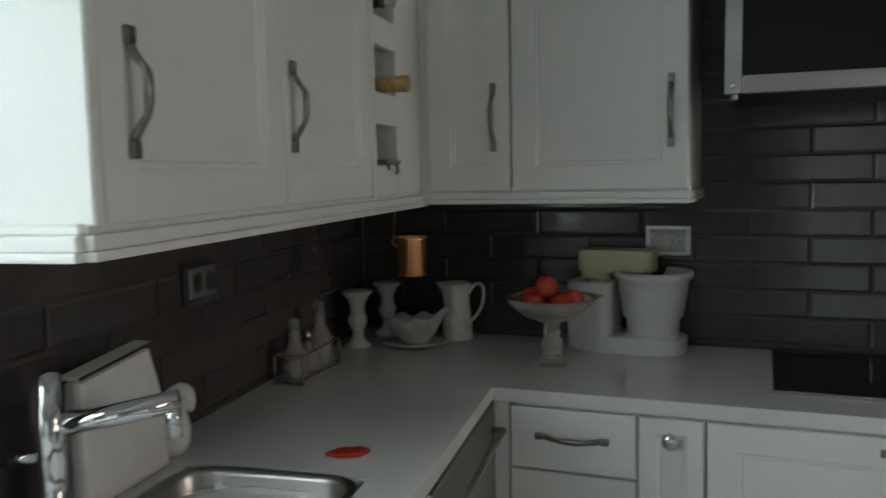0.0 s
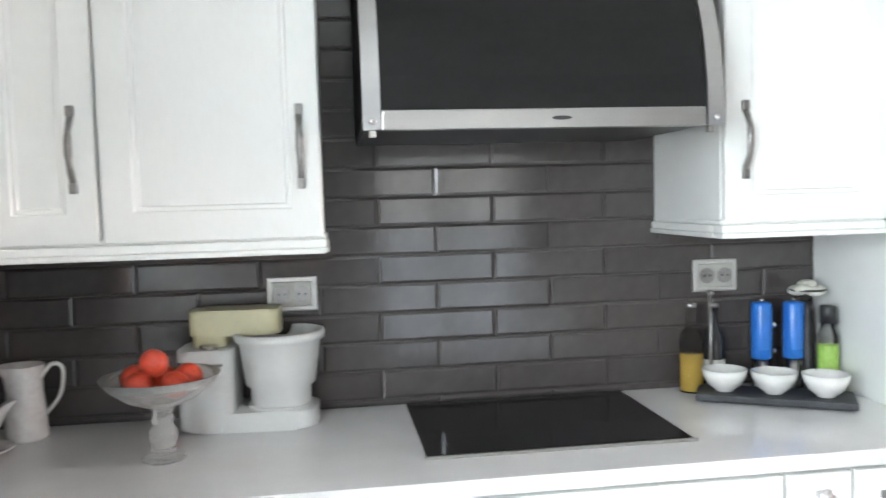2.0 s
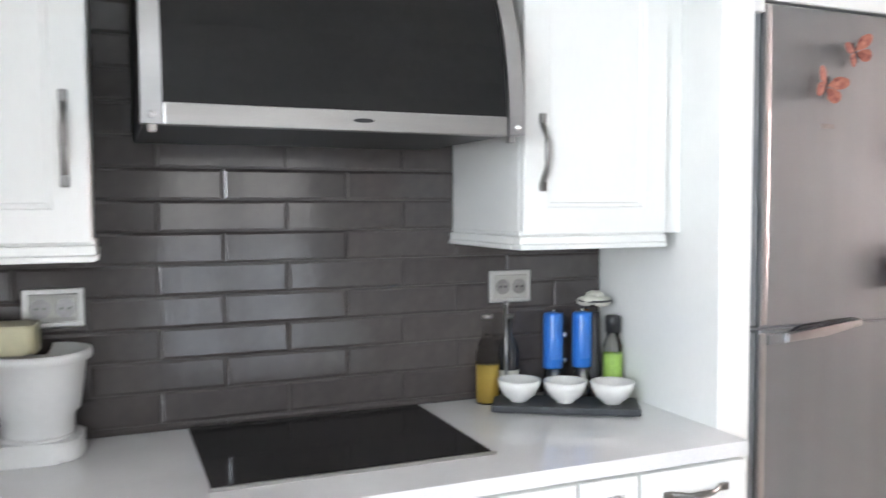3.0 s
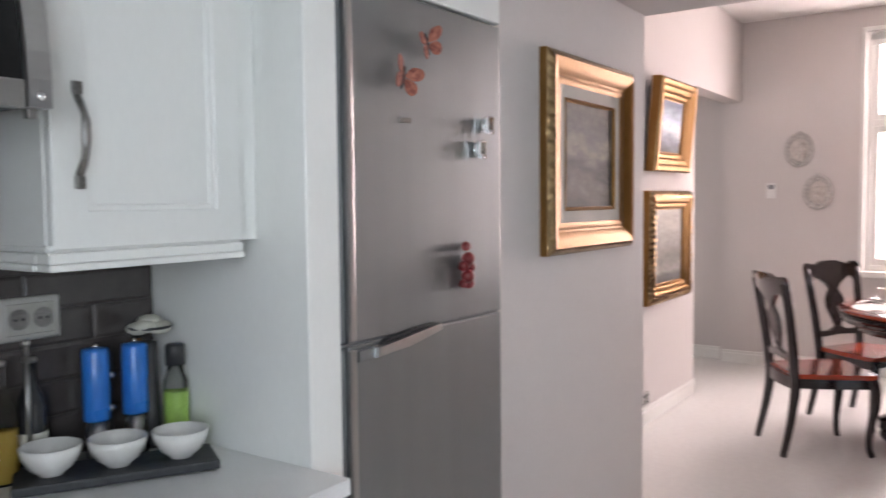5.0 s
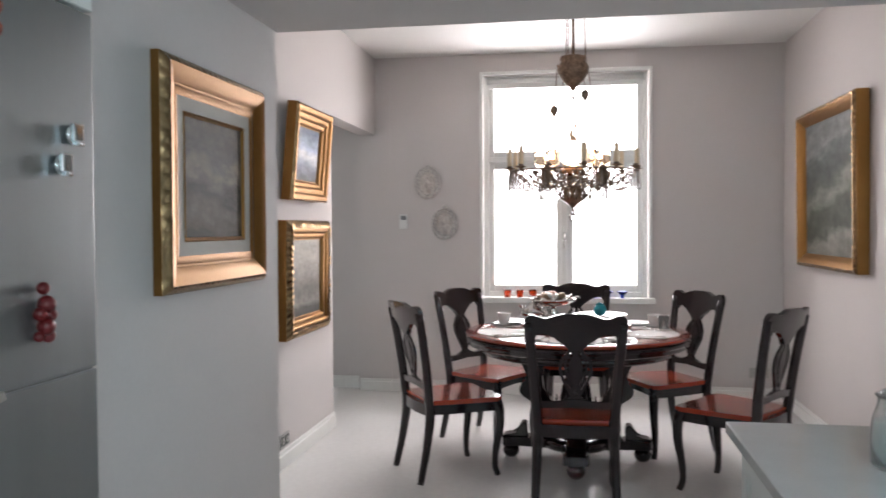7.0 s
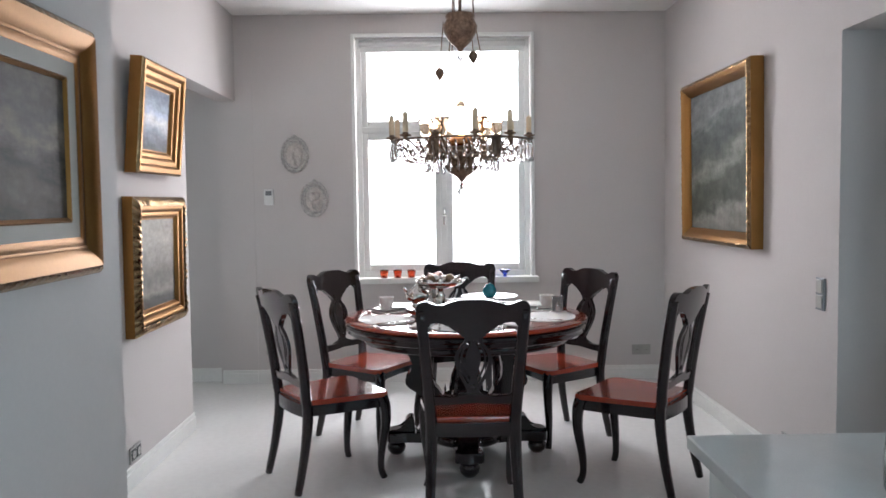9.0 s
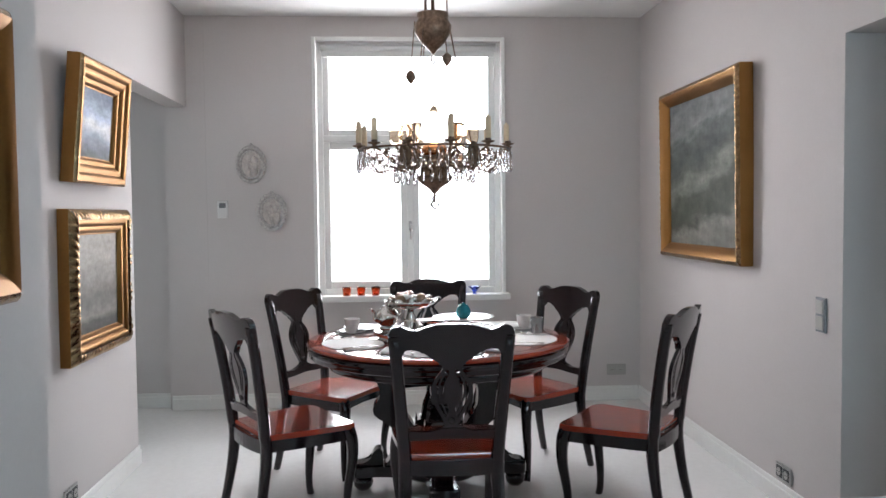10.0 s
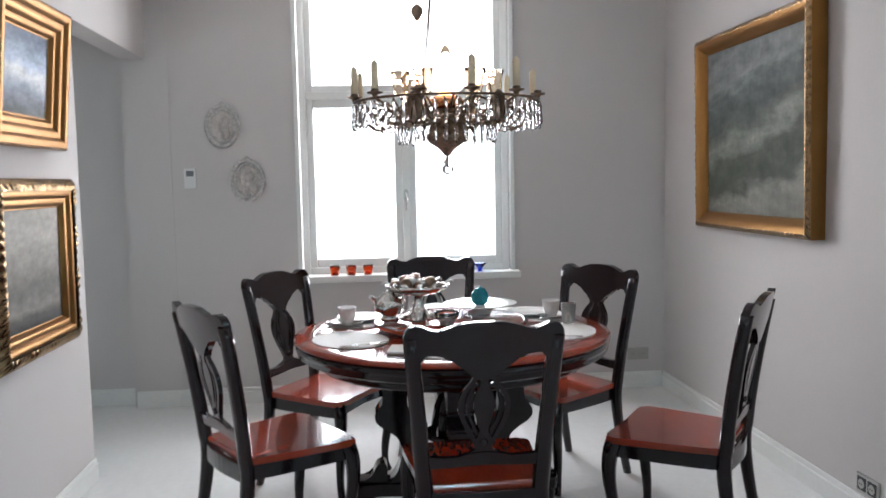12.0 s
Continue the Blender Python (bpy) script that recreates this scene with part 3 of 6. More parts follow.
# copper mug on a cord
mug = thing("copper_mug", pose(0.855, 2.49, 1.165), "shiny copper mug hanging from the wine rack hook", "mug")
part("cup", lathe([(0, 0.003), (0.034, 0.0), (0.036, 0.004), (0.037, 0.09), (0.040, 0.098), (0.037, 0.098), (0.034, 0.09), (0.032, 0.008), (0, 0.008)], 28), COPPER, mug)
part("loop", tube(curve([(-0.036, 0, 0.088), (-0.050, 0, 0.094), (-0.052, 0, 0.078), (-0.036, 0, 0.070)], 5), 0.003, 8), COPPER, mug)
part("cord", tube([(-0.050, 0, 0.090), (-0.040, -0.01, 0.16), (-0.028, -0.032, 0.262)], 0.0018, 6), STEEL, mug, "thin pale hanging cord")

# ---- kitchen: base cabinets, local y away from the room ----
LOW = pose(0, 2.466, 0)


def base_unit(u0, u1, fronts, label, m=LOW, depth=0.52):
    """A base cabinet: carcass, plinth and its fronts as (kind, z0, z1, fitting)."""
    un = thing("base_cabinet", m, label, "cabinet", "base cabinets")
    part("body", bx(u0, 0.0, 0.10, u1, depth, BASE, 0.0), CABINET, un)
    part("plinth", bx(u0, 0.05, 0.0, u1, 0.07, 0.10), CABINET, un)
    for kind, z0, z1, fit_on in fronts:
        me = door_mesh(u0 + 0.003, u1 - 0.003, z0, z1) if kind == "door" else door_mesh(u0 + 0.003, u1 - 0.003, z0, z1, 0.035) if kind == "panel" else slab_mesh(u0 + 0.003, u1 - 0.003, z0, z1)
        f = part("drawer_front" if kind != "door" else "door", me, CABINET, un)
        if fit_on == "bow":
            fix(f, HANDLE, (u0 + u1) / 2, z0 + (z1 - z0) * 0.55, turn=90)
        elif fit_on == "knob":
            fix(f, KNOB, (u0 + u1) / 2, z1 - 0.043)
        elif fit_on == "low":
            fix(f, HANDLE, (u0 + u1) / 2, z1 - 0.030, turn=90)
    return un


base_unit(1.115, 1.412, [("slab", 0.722, 0.868, "bow"), ("slab", 0.42, 0.716, "bow"), ("slab", 0.106, 0.414, "bow")], "white narrow drawer unit in the kitchen corner")
base_unit(1.412, 1.557, [("panel", 0.106, 0.868, "knob")], "white pull-out unit with one round chrome knob")
base_unit(1.559, 2.400, [("door", 0.492, 0.868, "low"), ("door", 0.106, 0.486, "low")], "wide white panelled drawer unit under the hob")
base_unit(2.402, 2.549, [("panel", 0.106, 0.868, "knob")], "white pull-out unit between hob drawers and end drawers")
base_unit(2.551, 2.838, [("slab", 0.752, 0.868, "bow"), ("slab", 0.44, 0.746, "bow"), ("slab", 0.106, 0.434, "bow")], "white narrow drawer unit against the tall panel")
setting("trim_corner_post", bx(1.072, 2.456, 0.10, 1.112, 2.50, BASE, 0.003, 1), CABINET, "white corner post between base cabinets", "trim")
SINKLOW = SKEW @ pose(1.028, 0, 0, 0, 0, 90)
dw = thing("dishwasher", SINKLOW, "dark steel-fronted dishwasher under the counter", "dishwasher")
part("body", bx(1.86, 0.0, 0.10, 2.46, 0.52, BASE), DARK, dw)
f = part("door", bx(1.863, -0.018, 0.11, 2.457, 0, 0.868, 0.004, 2), GREY_DOOR, dw)
part("handle", tube([(1.92, -0.018, 0.81), (1.92, -0.045, 0.81), (2.40, -0.045, 0.81), (2.40, -0.018, 0.81)], 0.007, 8), STEEL, f)
base_unit(0.95, 1.857, [("door", 0.106, 0.868, "")], "white sink base cabinet", SINKLOW)
base_unit(-0.05, 0.945, [("slab", 0.722, 0.868, "bow"), ("door", 0.106, 0.716, "low")], "white base cabinet beyond the sink", SINKLOW)

# counter in one piece, with the sink cut out of it
TOP = 0.91


def run(off, u):
    """A place on the skewed sink run: off out from the cabinets' face line, u along it."""
    v = SKEW @ Vector((0.80 + off, u, 0))
    return v.x, v.y


WALL_OFF, EDGE_OFF = -0.319, 0.245
ctr = prism([(0.432, 3.045), (2.838, 3.045), (2.838, 2.442), (1.074, 2.442), (0.506, 2.442)], "z", 0.878, TOP)
prism([(0.506, 2.442), (1.074, 2.442), run(EDGE_OFF, 1.80), run(0.150, 1.80), run(-0.185, 1.80), run(WALL_OFF, 1.80)], "z", 0.878, TOP, ctr)
prism([run(WALL_OFF, 1.80), run(-0.185, 1.80), run(-0.185, 1.27), run(WALL_OFF, 1.27)], "z", 0.878, TOP, ctr)
prism([run(0.150, 1.80), run(EDGE_OFF, 1.80), run(EDGE_OFF, 1.27), run(0.150, 1.27)], "z", 0.878, TOP, ctr)
prism([run(WALL_OFF, 1.27), run(-0.185, 1.27), run(0.150, 1.27), run(EDGE_OFF, 1.27), run(EDGE_OFF, -0.3), run(WALL_OFF, -0.3)], "z", 0.878, TOP, ctr)
bmesh.ops.remove_doubles(ctr, verts=ctr.verts[:], dist=1e-4)
ctr.verts.index_update()
seams = collections.defaultdict(list)
for f in ctr.faces:
    seams[frozenset(v.index for v in f.verts)].append(f)
bmesh.ops.delete(ctr, geom=[f for fs in seams.values() if len(fs) > 1 for f in fs], context="FACES")
tagged(part("worktop", ctr, COUNTER), "pale polished quartz worktop running round the corner", "worktop")


def rounded(x0, y0, x1, y1, r, n=6):
    out = []
    for cx, cy, a in ((x1 - r, y1 - r, 0), (x0 + r, y1 - r, 90), (x0 + r, y0 + r, 180), (x1 - r, y0 + r, 270)):
        out += [(cx + r * math.cos(radians(a + 90 * i / n)), cy + r * math.sin(radians(a + 90 * i / n))) for i in range(n + 1)]
    return out


def basin(x0, y0, x1, y1, z, depth, r, wall=0.012):
    """A pressed bowl with a flat rim."""
    b = bmesh.new()
    loops = []
    for grow, dz, rr in ((0.012, 0.0035, r + 0.012), (0.0, 0.004, r), (-0.004, -0.006, r), (-0.010, -depth * 0.9, r), (-0.04, -depth, r - 0.02)):
        loops.append([b.verts.new((x, y, z + dz)) for x, y in rounded(x0 - grow, y0 - grow, x1 + grow, y1 + grow, max(rr, 0.02))])
    for a, c in zip(loops, loops[1:]):
        for i in range(len(a)):
            j = (i + 1) % len(a)
            b.faces.new((a[i], a[j], c[j], c[i])).smooth = True
    b.faces.new(loops[-1])
    return b


sink = thing("sink", SKEW, "stainless steel sink set into the pale worktop", "sink")
part("basin", basin(0.625, 1.280, 0.940, 1.790, TOP, 0.17, 0.06), STEEL, sink)
part("drain", lathe([(0, 0.0), (0.035, 0.0), (0.035, 0.006), (0.028, 0.004), (0, 0.003)], 24, (0.785, 1.535, TOP - 0.169)), CHROME, sink)
tap = thing("kitchen_tap", pose(0.705, 1.507, TOP), "tall chrome kitchen tap with a straight spout", "tap")
part("column", lathe([(0, 0), (0.030, 0), (0.030, 0.008), (0.021, 0.012), (0.021, 0.10), (0.0225, 0.105), (0.0225, 0.185), (0.020, 0.188), (0.020, 0.232), (0.0, 0.238)], 24), CHROME, tap)
part("spout", tube([(0.0, 0, 0.155), (0.07, 0.048, 0.163), (0.150, 0.103, 0.178)], [0.0175, 0.017, 0.0165], 18), CHROME, tap)
part("aerator", lathe([(0, 0), (0.012, 0), (0.013, 0.03), (0.011, 0.045), (0, 0.046)], 16, (0.142, 0.097, 0.122)), CHROME, tap, "round chrome aerator")
part("lever", tube([(0, 0, 0.110), (-0.022, -0.022, 0.112), (-0.040, -0.036, 0.114)], [0.009, 0.008, 0.007], 10), CHROME, tap)

# white canister with a slanted lid and a curled jug behind the tap
can = thing("canister", SKEW @ pose(0.535, 1.69, TOP), "white ceramic canister with a slanted top behind the tap", "canister")
part("body", prism([(-0.112, 0.0), (0.110, 0.0), (0.098, 0.13), (0.066, 0.222), (-0.112, 0.205)], "x", 0.012, 0.045, bev=0.010), PORCELAIN, can)
part("lid", prism([(-0.116, 0.209), (0.070, 0.227), (0.068, 0.233), (-0.118, 0.216)], "x", 0.010, 0.046, bev=0.003), PORCELAIN, can)
part("edge_strip", prism([(-0.116, 0.210), (0.069, 0.228), (0.069, 0.233), (-0.117, 0.215)], "x", 0.0465, 0.049), DARK, can, "thin dark edge along the slanted top")
jug = thing("pitcher", SKEW @ pose(0.545, 1.855, TOP), "white ceramic pitcher with a curled spout", "pitcher")
part("body", lathe([(0, 0), (0.026, 0), (0.034, 0.02), (0.036, 0.05), (0.028, 0.085), (0.026, 0.10), (0.022, 0.10), (0.024, 0.085), (0, 0.02)], 24), PORCELAIN, jug)
part("spout", tube(curve([(0, -0.05, 0.085), (0, 0.01, 0.105), (0, 0.045, 0.105), (0, 0.06, 0.085), (0, 0.05, 0.066)], 5), [0.016] * 20 + [0.013], 12), PORCELAIN, jug)

single("sweet_wrapper", prism([(-0.040, -0.010), (-0.015, -0.024), (0.023, -0.021), (0.040, 0.005), (0.023, 0.022), (-0.019, 0.016)], "z", 0.0, 0.008, bev=0.003), RED,
       "small crumpled red wrapper on the worktop", "wrapper", pose(0.965, 1.925, TOP, 0, 0, 20))

# cruet caddy of glass and wire
cad = thing("cruet_stand", pose(0.585, 2.425, TOP, 0, 0, 6), "wire stand holding glass cruet bottles and jars", "cruet stand")
wr = bmesh.new()
for z in (0.006, 0.072):
    tube([(-0.036, -0.115, z), (0.036, -0.115, z), (0.036, 0.115, z), (-0.036, 0.115, z), (-0.036, -0.115, z)], 0.003, 6, wr)
for x in (-0.036, 0.036):
    for y in (-0.115, 0.115):
        tube([(x, y, 0.0), (x, y, 0.074)], 0.003, 6, wr)
tube(curve([(0.036, 0.0, 0.072), (0.03, 0.0, 0.10), (0.0, 0.0, 0.115), (-0.036, 0.0, 0.072)], 4), 0.003, 6, wr)
part("rack", wr, PEWTER, cad)
for k, (y, h) in enumerate(((-0.076, 0.13), (0.0, 0.085), (0.076, 0.15))):
    j = part("bottle", lathe([(0, 0.008), (0.031, 0.008), (0.032, 0.012), (0.032, h * 0.55), (0.016, h * 0.75), (0.014, h), (0.018, h + 0.005), (0.014, h + 0.006), (0.011, h * 0.76), (0.028, h * 0.54), (0.028, 0.014), (0, 0.013)], 18, (0, y, 0)), DISH_GLASS, cad)
    part("stopper", ball(0.014, (0, y, h + 0.016), 12), SILVER if k == 1 else DISH_GLASS, j, "round stopper")

CANDLESTICK = [(0, 0), (0.040, 0.0), (0.041, 0.008), (0.026, 0.018), (0.016, 0.032), (0.016, 0.050), (0.027, 0.068), (0.030, 0.085), (0.020, 0.102), (0.022, 0.125), (0.034, 0.15), (0.046, 0.163),
               (0.044, 0.168), (0.030, 0.155), (0.018, 0.14), (0, 0.138)]
stick = single("candlestick", lathe(CANDLESTICK, 28), FLORAL, "white porcelain candlestick with faint floral print", "candlestick", pose(0.555, 2.760, TOP), "porcelain candlesticks")
copy_thing(stick, pose(0.560, 2.955, TOP, 0, 0, 60))

boat = thing("gravy_boat", pose(0.72, 2.80, TOP, 0, 0, 12), "white floral porcelain gravy boat on its saucer", "gravy boat")
part("saucer", lathe([(0, 0.004), (0.05, 0.0), (0.085, 0.010), (0.103, 0.018), (0.101, 0.021), (0.08, 0.014), (0, 0.008)], 36, squash=0.72), FLORAL, boat)
b = lathe([(0, 0.012), (0.036, 0.012), (0.042, 0.018), (0.060, 0.038), (0.078, 0.068), (0.090, 0.088), (0.087, 0.090), (0.072, 0.066), (0.05, 0.035), (0, 0.028)], 36, squash=0.58)
for v in b.verts:
    if v.co.z > 0.05:
        k = v.co.x / 0.09
        v.co.z += 0.026 * max(0, k) ** 2 + 0.008 * math.sin(9 * k)
        v.co.x += 0.02 * max(0, k) ** 3
part("bowl", b, FLORAL, boat)

pit = thing("jug", pose(0.80, 2.945, TOP, 0, 0, 0), "tall white porcelain jug with floral print", "jug")
b = lathe([(0, 0.0), (0.046, 0.0), (0.048, 0.006), (0.046, 0.05), (0.040, 0.11), (0.040, 0.145), (0.046, 0.172), (0.043, 0.174), (0.036, 0.145), (0.036, 0.10), (0, 0.02)], 32)
for v in b.verts:
    if v.co.z > 0.13 and v.co.x < 0:
        v.co.x -= 0.020 * (v.co.z - 0.13) / 0.044 * (abs(v.co.x) / 0.046) ** 2
part("body", b, FLORAL, pit)
part("handle", tube(curve([(0.036, 0, 0.14), (0.062, 0, 0.172), (0.086, 0, 0.160), (0.078, 0, 0.10), (0.044, 0, 0.055)], 6), 0.006, 10, flat=0.8), PORCELAIN, pit)

# footed glass bowl of oranges
bowl = thing("fruit_bowl", pose(1.155, 2.705, TOP + 0.0012), "clear glass footed fruit bowl", "bowl")
part("foot", lathe([(0, 0.0), (0.044, 0.0), (0.045, 0.005), (0.030, 0.014), (0.024, 0.030), (0.029, 0.046), (0.030, 0.060), (0.020, 0.074), (0.024, 0.086), (0.018, 0.098), (0.026, 0.110), (0, 0.111)], 12), DISH_GLASS, bowl)
part("dish", lathe([(0, 0.112), (0.03, 0.113), (0.075, 0.132), (0.108, 0.158), (0.122, 0.178), (0.119, 0.180), (0.103, 0.161), (0.07, 0.137), (0.03, 0.119), (0, 0.118)], 40), DISH_GLASS, bowl, "wide shallow glass dish")
fr = None
for k, (x, y, z, r) in enumerate(((-0.040, -0.022, 0.172, 0.034), (0.034, -0.030, 0.171, 0.033), (0.0, 0.040, 0.171, 0.034), (-0.012, -0.004, 0.214, 0.034), (0.052, 0.022, 0.176, 0.031), (-0.058, 0.030, 0.177, 0.030))):
    fm = pose(1.155 + x, 2.705 + y, TOP + z - 0.008, 20 * k, 15 * k, 40 * k)
    if fr is None:
        b = ball(0.9 * r, n=20, tall=0.92)
        fr = single("orange", b, FRUIT, "ripe red-orange fruit lying in the glass bowl", "orange", fm, "fruit in the bowl")
    else:
        copy_thing(fr, fm)

# stand mixer
mx = thing("stand_mixer", pose(1.315, 2.955, TOP, 0, 0, -4), "vintage white stand mixer with a cream top", "mixer")
part("base", prism(rounded(-0.155, -0.085, 0.160, 0.075, 0.05), "z", 0.0, 0.045, bev=0.010), PLASTIC, mx)
part("housing", prism(rounded(-0.158, -0.088, -0.030, 0.075, 0.03), "z", 0.004, 0.195, bev=0.012), PLASTIC, mx, "white upright motor housing")
part("arm", prism(rounded(-0.135, -0.045, 0.075, 0.055, 0.02), "z", 0.221, 0.282, bev=0.010), CREAM, mx, "cream mixer arm")
part("neck", prism(rounded(-0.130, -0.040, -0.050, 0.050, 0.02), "z", 0.19, 0.232, bev=0.004), CREAM, mx)
part("button", lathe([(0, 0), (0.022, 0), (0.020, 0.010), (0, 0.012)], 20, (-0.085, -0.065, 0.195)), SILVER, mx)
part("bowl", lathe([(0, 0.052), (0.068, 0.052), (0.071, 0.058), (0.072, 0.092), (0.083, 0.101), (0.090, 0.150), (0.095, 0.200), (0.106, 0.206), (0.109, 0.214), (0.108, 0.226), (0.099, 0.226), (0.092, 0.16), (0.078, 0.104), (0, 0.08)], 40, (0.072, -0.010, 0)), PLASTIC, mx, "deep white mixing bowl with a flared collar")
part("badge", bx(-0.092, -0.0905, 0.158, -0.050, -0.088, 0.164), PEWTER, mx, "small grey badge")
part("turntable", lathe([(0, 0.044), (0.075, 0.044), (0.075, 0.052), (0, 0.053)], 32, (0.068, -0.010, 0)), PLASTIC, mx)


def wall_socket(m, label, w=0.125, h=0.088, surround=SOCKET_STEEL, plate=SOCKET):
    """A double socket: surround, plate and two wells with pins. Faces -y."""
    s = thing("wall_socket", m, label, "socket", "wall sockets")
    part("surround", bx(-w / 2, -0.010, -h / 2, w / 2, 0, h / 2, 0.004, 2), surround, s)
    pl = part("plate", bx(-w / 2 + 0.012, -0.013, -h / 2 + 0.012, w / 2 - 0.012, -0.008, h / 2 - 0.012, 0.002, 1), plate, s)
    for sx in (-1, 1):
        part("well", tube([(sx * 0.025, -0.0145, 0), (sx * 0.025, -0.010, 0)], [0.021, 0.021], 20), PEWTER, pl)
        for dz in (-0.008, 0.008):
            part("hole", tube([(sx * 0.025 + dz, -0.0155, 0), (sx * 0.025 + dz, -0.012, 0)], 0.0032, 8), DARK, pl)
    return s


wall_socket(pose(1.416, 3.037, 1.212), "double wall socket with a pale metal surround on dark tiles")
wall_socket(pose(2.545, 3.037, 1.214), "double wall socket above the oil bottles")
wall_socket(SKEW @ pose(0.492, 2.058, 1.203, 0, 0, 90), "dark double wall socket on the dark tiles near the sink", surround=DARK, plate=FRIDGE_DARK)

# hob
hob = thing("hob", pose(0, 0, 0), "black glass induction hob flush on the worktop", "hob")
part("glass", bx(1.695, 2.580, TOP, 2.272, 3.072 - 0.045, TOP + 0.006, 0.002, 1), HOB, hob)
part("edge", bx(1.690, 2.572, TOP, 2.277, 2.580, TOP + 0.007, 0.001, 1), STEEL, hob, "thin steel front edge")

# hood
HX0, HX1, HY = 1.585, 2.312, 2.52
hood = thing("cooker_hood", pose(0, 0, 0), "curved black cooker hood with brushed steel trims", "cooker hood")


def hood_y(z):
    return HY + 0.62 * (1 - math.sqrt(max(0.0, 1 - ((z - 1.60) / 0.62) ** 2)))


prof = [(hood_y(1.605 + 0.59 * i / 16) + 0.006, 1.605 + 0.59 * i / 16) for i in range(17)]
b = prism(prof + [(3.033, 2.195), (3.033, 1.60)], "x", HX0 + 0.004, HX1 - 0.004)
part("canopy", b, BLACK, hood, "matt black curved canopy")
part("front_band", bx(HX0 + 0.036, HY, 1.574, HX1 - 0.036, HY + 0.03, 1.612, 0.003, 2), STEEL, hood, "brushed steel front band")
part("underside", bx(HX0 + 0.006, HY + 0.03, 1.580, HX1 - 0.006, 3.033, 1.600), DARK, hood)
for x0 in (HX0, HX1 - 0.034):
    edge = [(hood_y(1.575 + 0.62 * i / 16) - 0.004, 1.575 + 0.62 * i / 16) for i in range(17)]
    part("side_trim", prism(edge + [(y + 0.03, z) for y, z in reversed(edge)], "x", x0, x0 + 0.034), SATIN, hood, "curved steel side trim")
    part("rivet", ball(0.0075, (x0 + 0.017, HY - 0.004, 1.590), 12), CHROME, hood)
    part("foot", bx(x0 + 0.012, HY + 0.02, 1.562, x0 + 0.026, HY + 0.035, 1.580, 0.002, 1), STEEL, hood)
part("badge", prism([(0.020 * math.cos(a * math.pi / 8), 0.004 * math.sin(a * math.pi / 8)) for a in range(16)], "y", -0.001, 0.002), DARK, hood, "", pose(1.975, HY - 0.002, 1.593))

# tall panel, fridge and the cabinet above it
setting("panel_tall", bx(2.840, 2.545, 0, 2.935, 3.045, 2.50, 0.002, 1), CABINET, "white full-height end panel beside the fridge", "panel")
fridge = thing("fridge_freezer", pose(0, 0, 0), "tall stainless steel fridge freezer covered with a few magnets", "fridge")
part("body", bx(2.945, 2.645, 0.03, 3.615, 3.03, 1.905, 0.004, 1), FRIDGE_DARK, fridge)
upper = part("upper_door", bx(2.975, 2.56, 1.137, 3.618, 2.640, 1.912, 0.005, 3), FRIDGE, fridge, "brushed steel upper door")
lower = part("lower_door", bx(2.975, 2.56, 0.09, 3.618, 2.640, 1.132, 0.005, 3), FRIDGE, fridge, "brushed steel lower door")
for z0, z1 in ((1.140, 1.912), (0.09, 1.128)):
    part("door_edge", bx(2.940, 2.566, z0, 2.975, 2.640, z1, 0.004, 1), FRIDGE_DARK, fridge, "dark grey door edge")
    part("edge_strip", bx(2.972, 2.550, z0 + 0.004, 2.992, 2.563, z1 - 0.004, 0.004, 2), SATIN, fridge, "bright vertical edge strip")
part("handle", prism([(3.045, 1.100), (3.050, 1.122), (3.16, 1.132), (3.292, 1.145), (3.296, 1.128), (3.16, 1.108)], "y", 2.534, 2.562, bev=0.006), SATIN, upper, "grey sculpted grip between the doors")
part("handle_mount", bx(2.994, 2.546, 1.096, 3.050, 2.562, 1.122, 0.004, 2), FRIDGE, upper, "flat grey handle mount")
# flat dark piece on the door face: the finger recess's shade as colour
part("grip_recess_shade", prism([(3.07, 1.124), (3.16, 1.132), (3.285, 1.147), (3.20, 1.144), (3.10, 1.134)], "y", 2.548, 2.562), DARK, upper, "dark sliver standing in for the shade above the grip")
part("hinge", bx(2.930, 2.545, 1.885, 2.965, 2.60, 1.945, 0.004, 2), PLASTIC, fridge, "white hinge cover")
part("door_gap", bx(2.95, 2.566, 1.132, 3.61, 2.63, 1.137), FRIDGE_DARK, fridge)
part("plinth", bx(2.95, 2.60, 0.0, 3.61, 2.64, 0.09), DARK, fridge)
over = thing("wall_cabinet", pose(0, 0, 0), "white cabinet above the steel fridge", "cabinet", "wall cabinets")
part("body", bx(2.940, 2.585, 1.925, 3.638, 3.03, 2.50), CABINET, over)
part("door", bx(2.940, 2.565, 1.922, 3.630, 2.585, 2.50, 0.003, 1), CABINET, over)


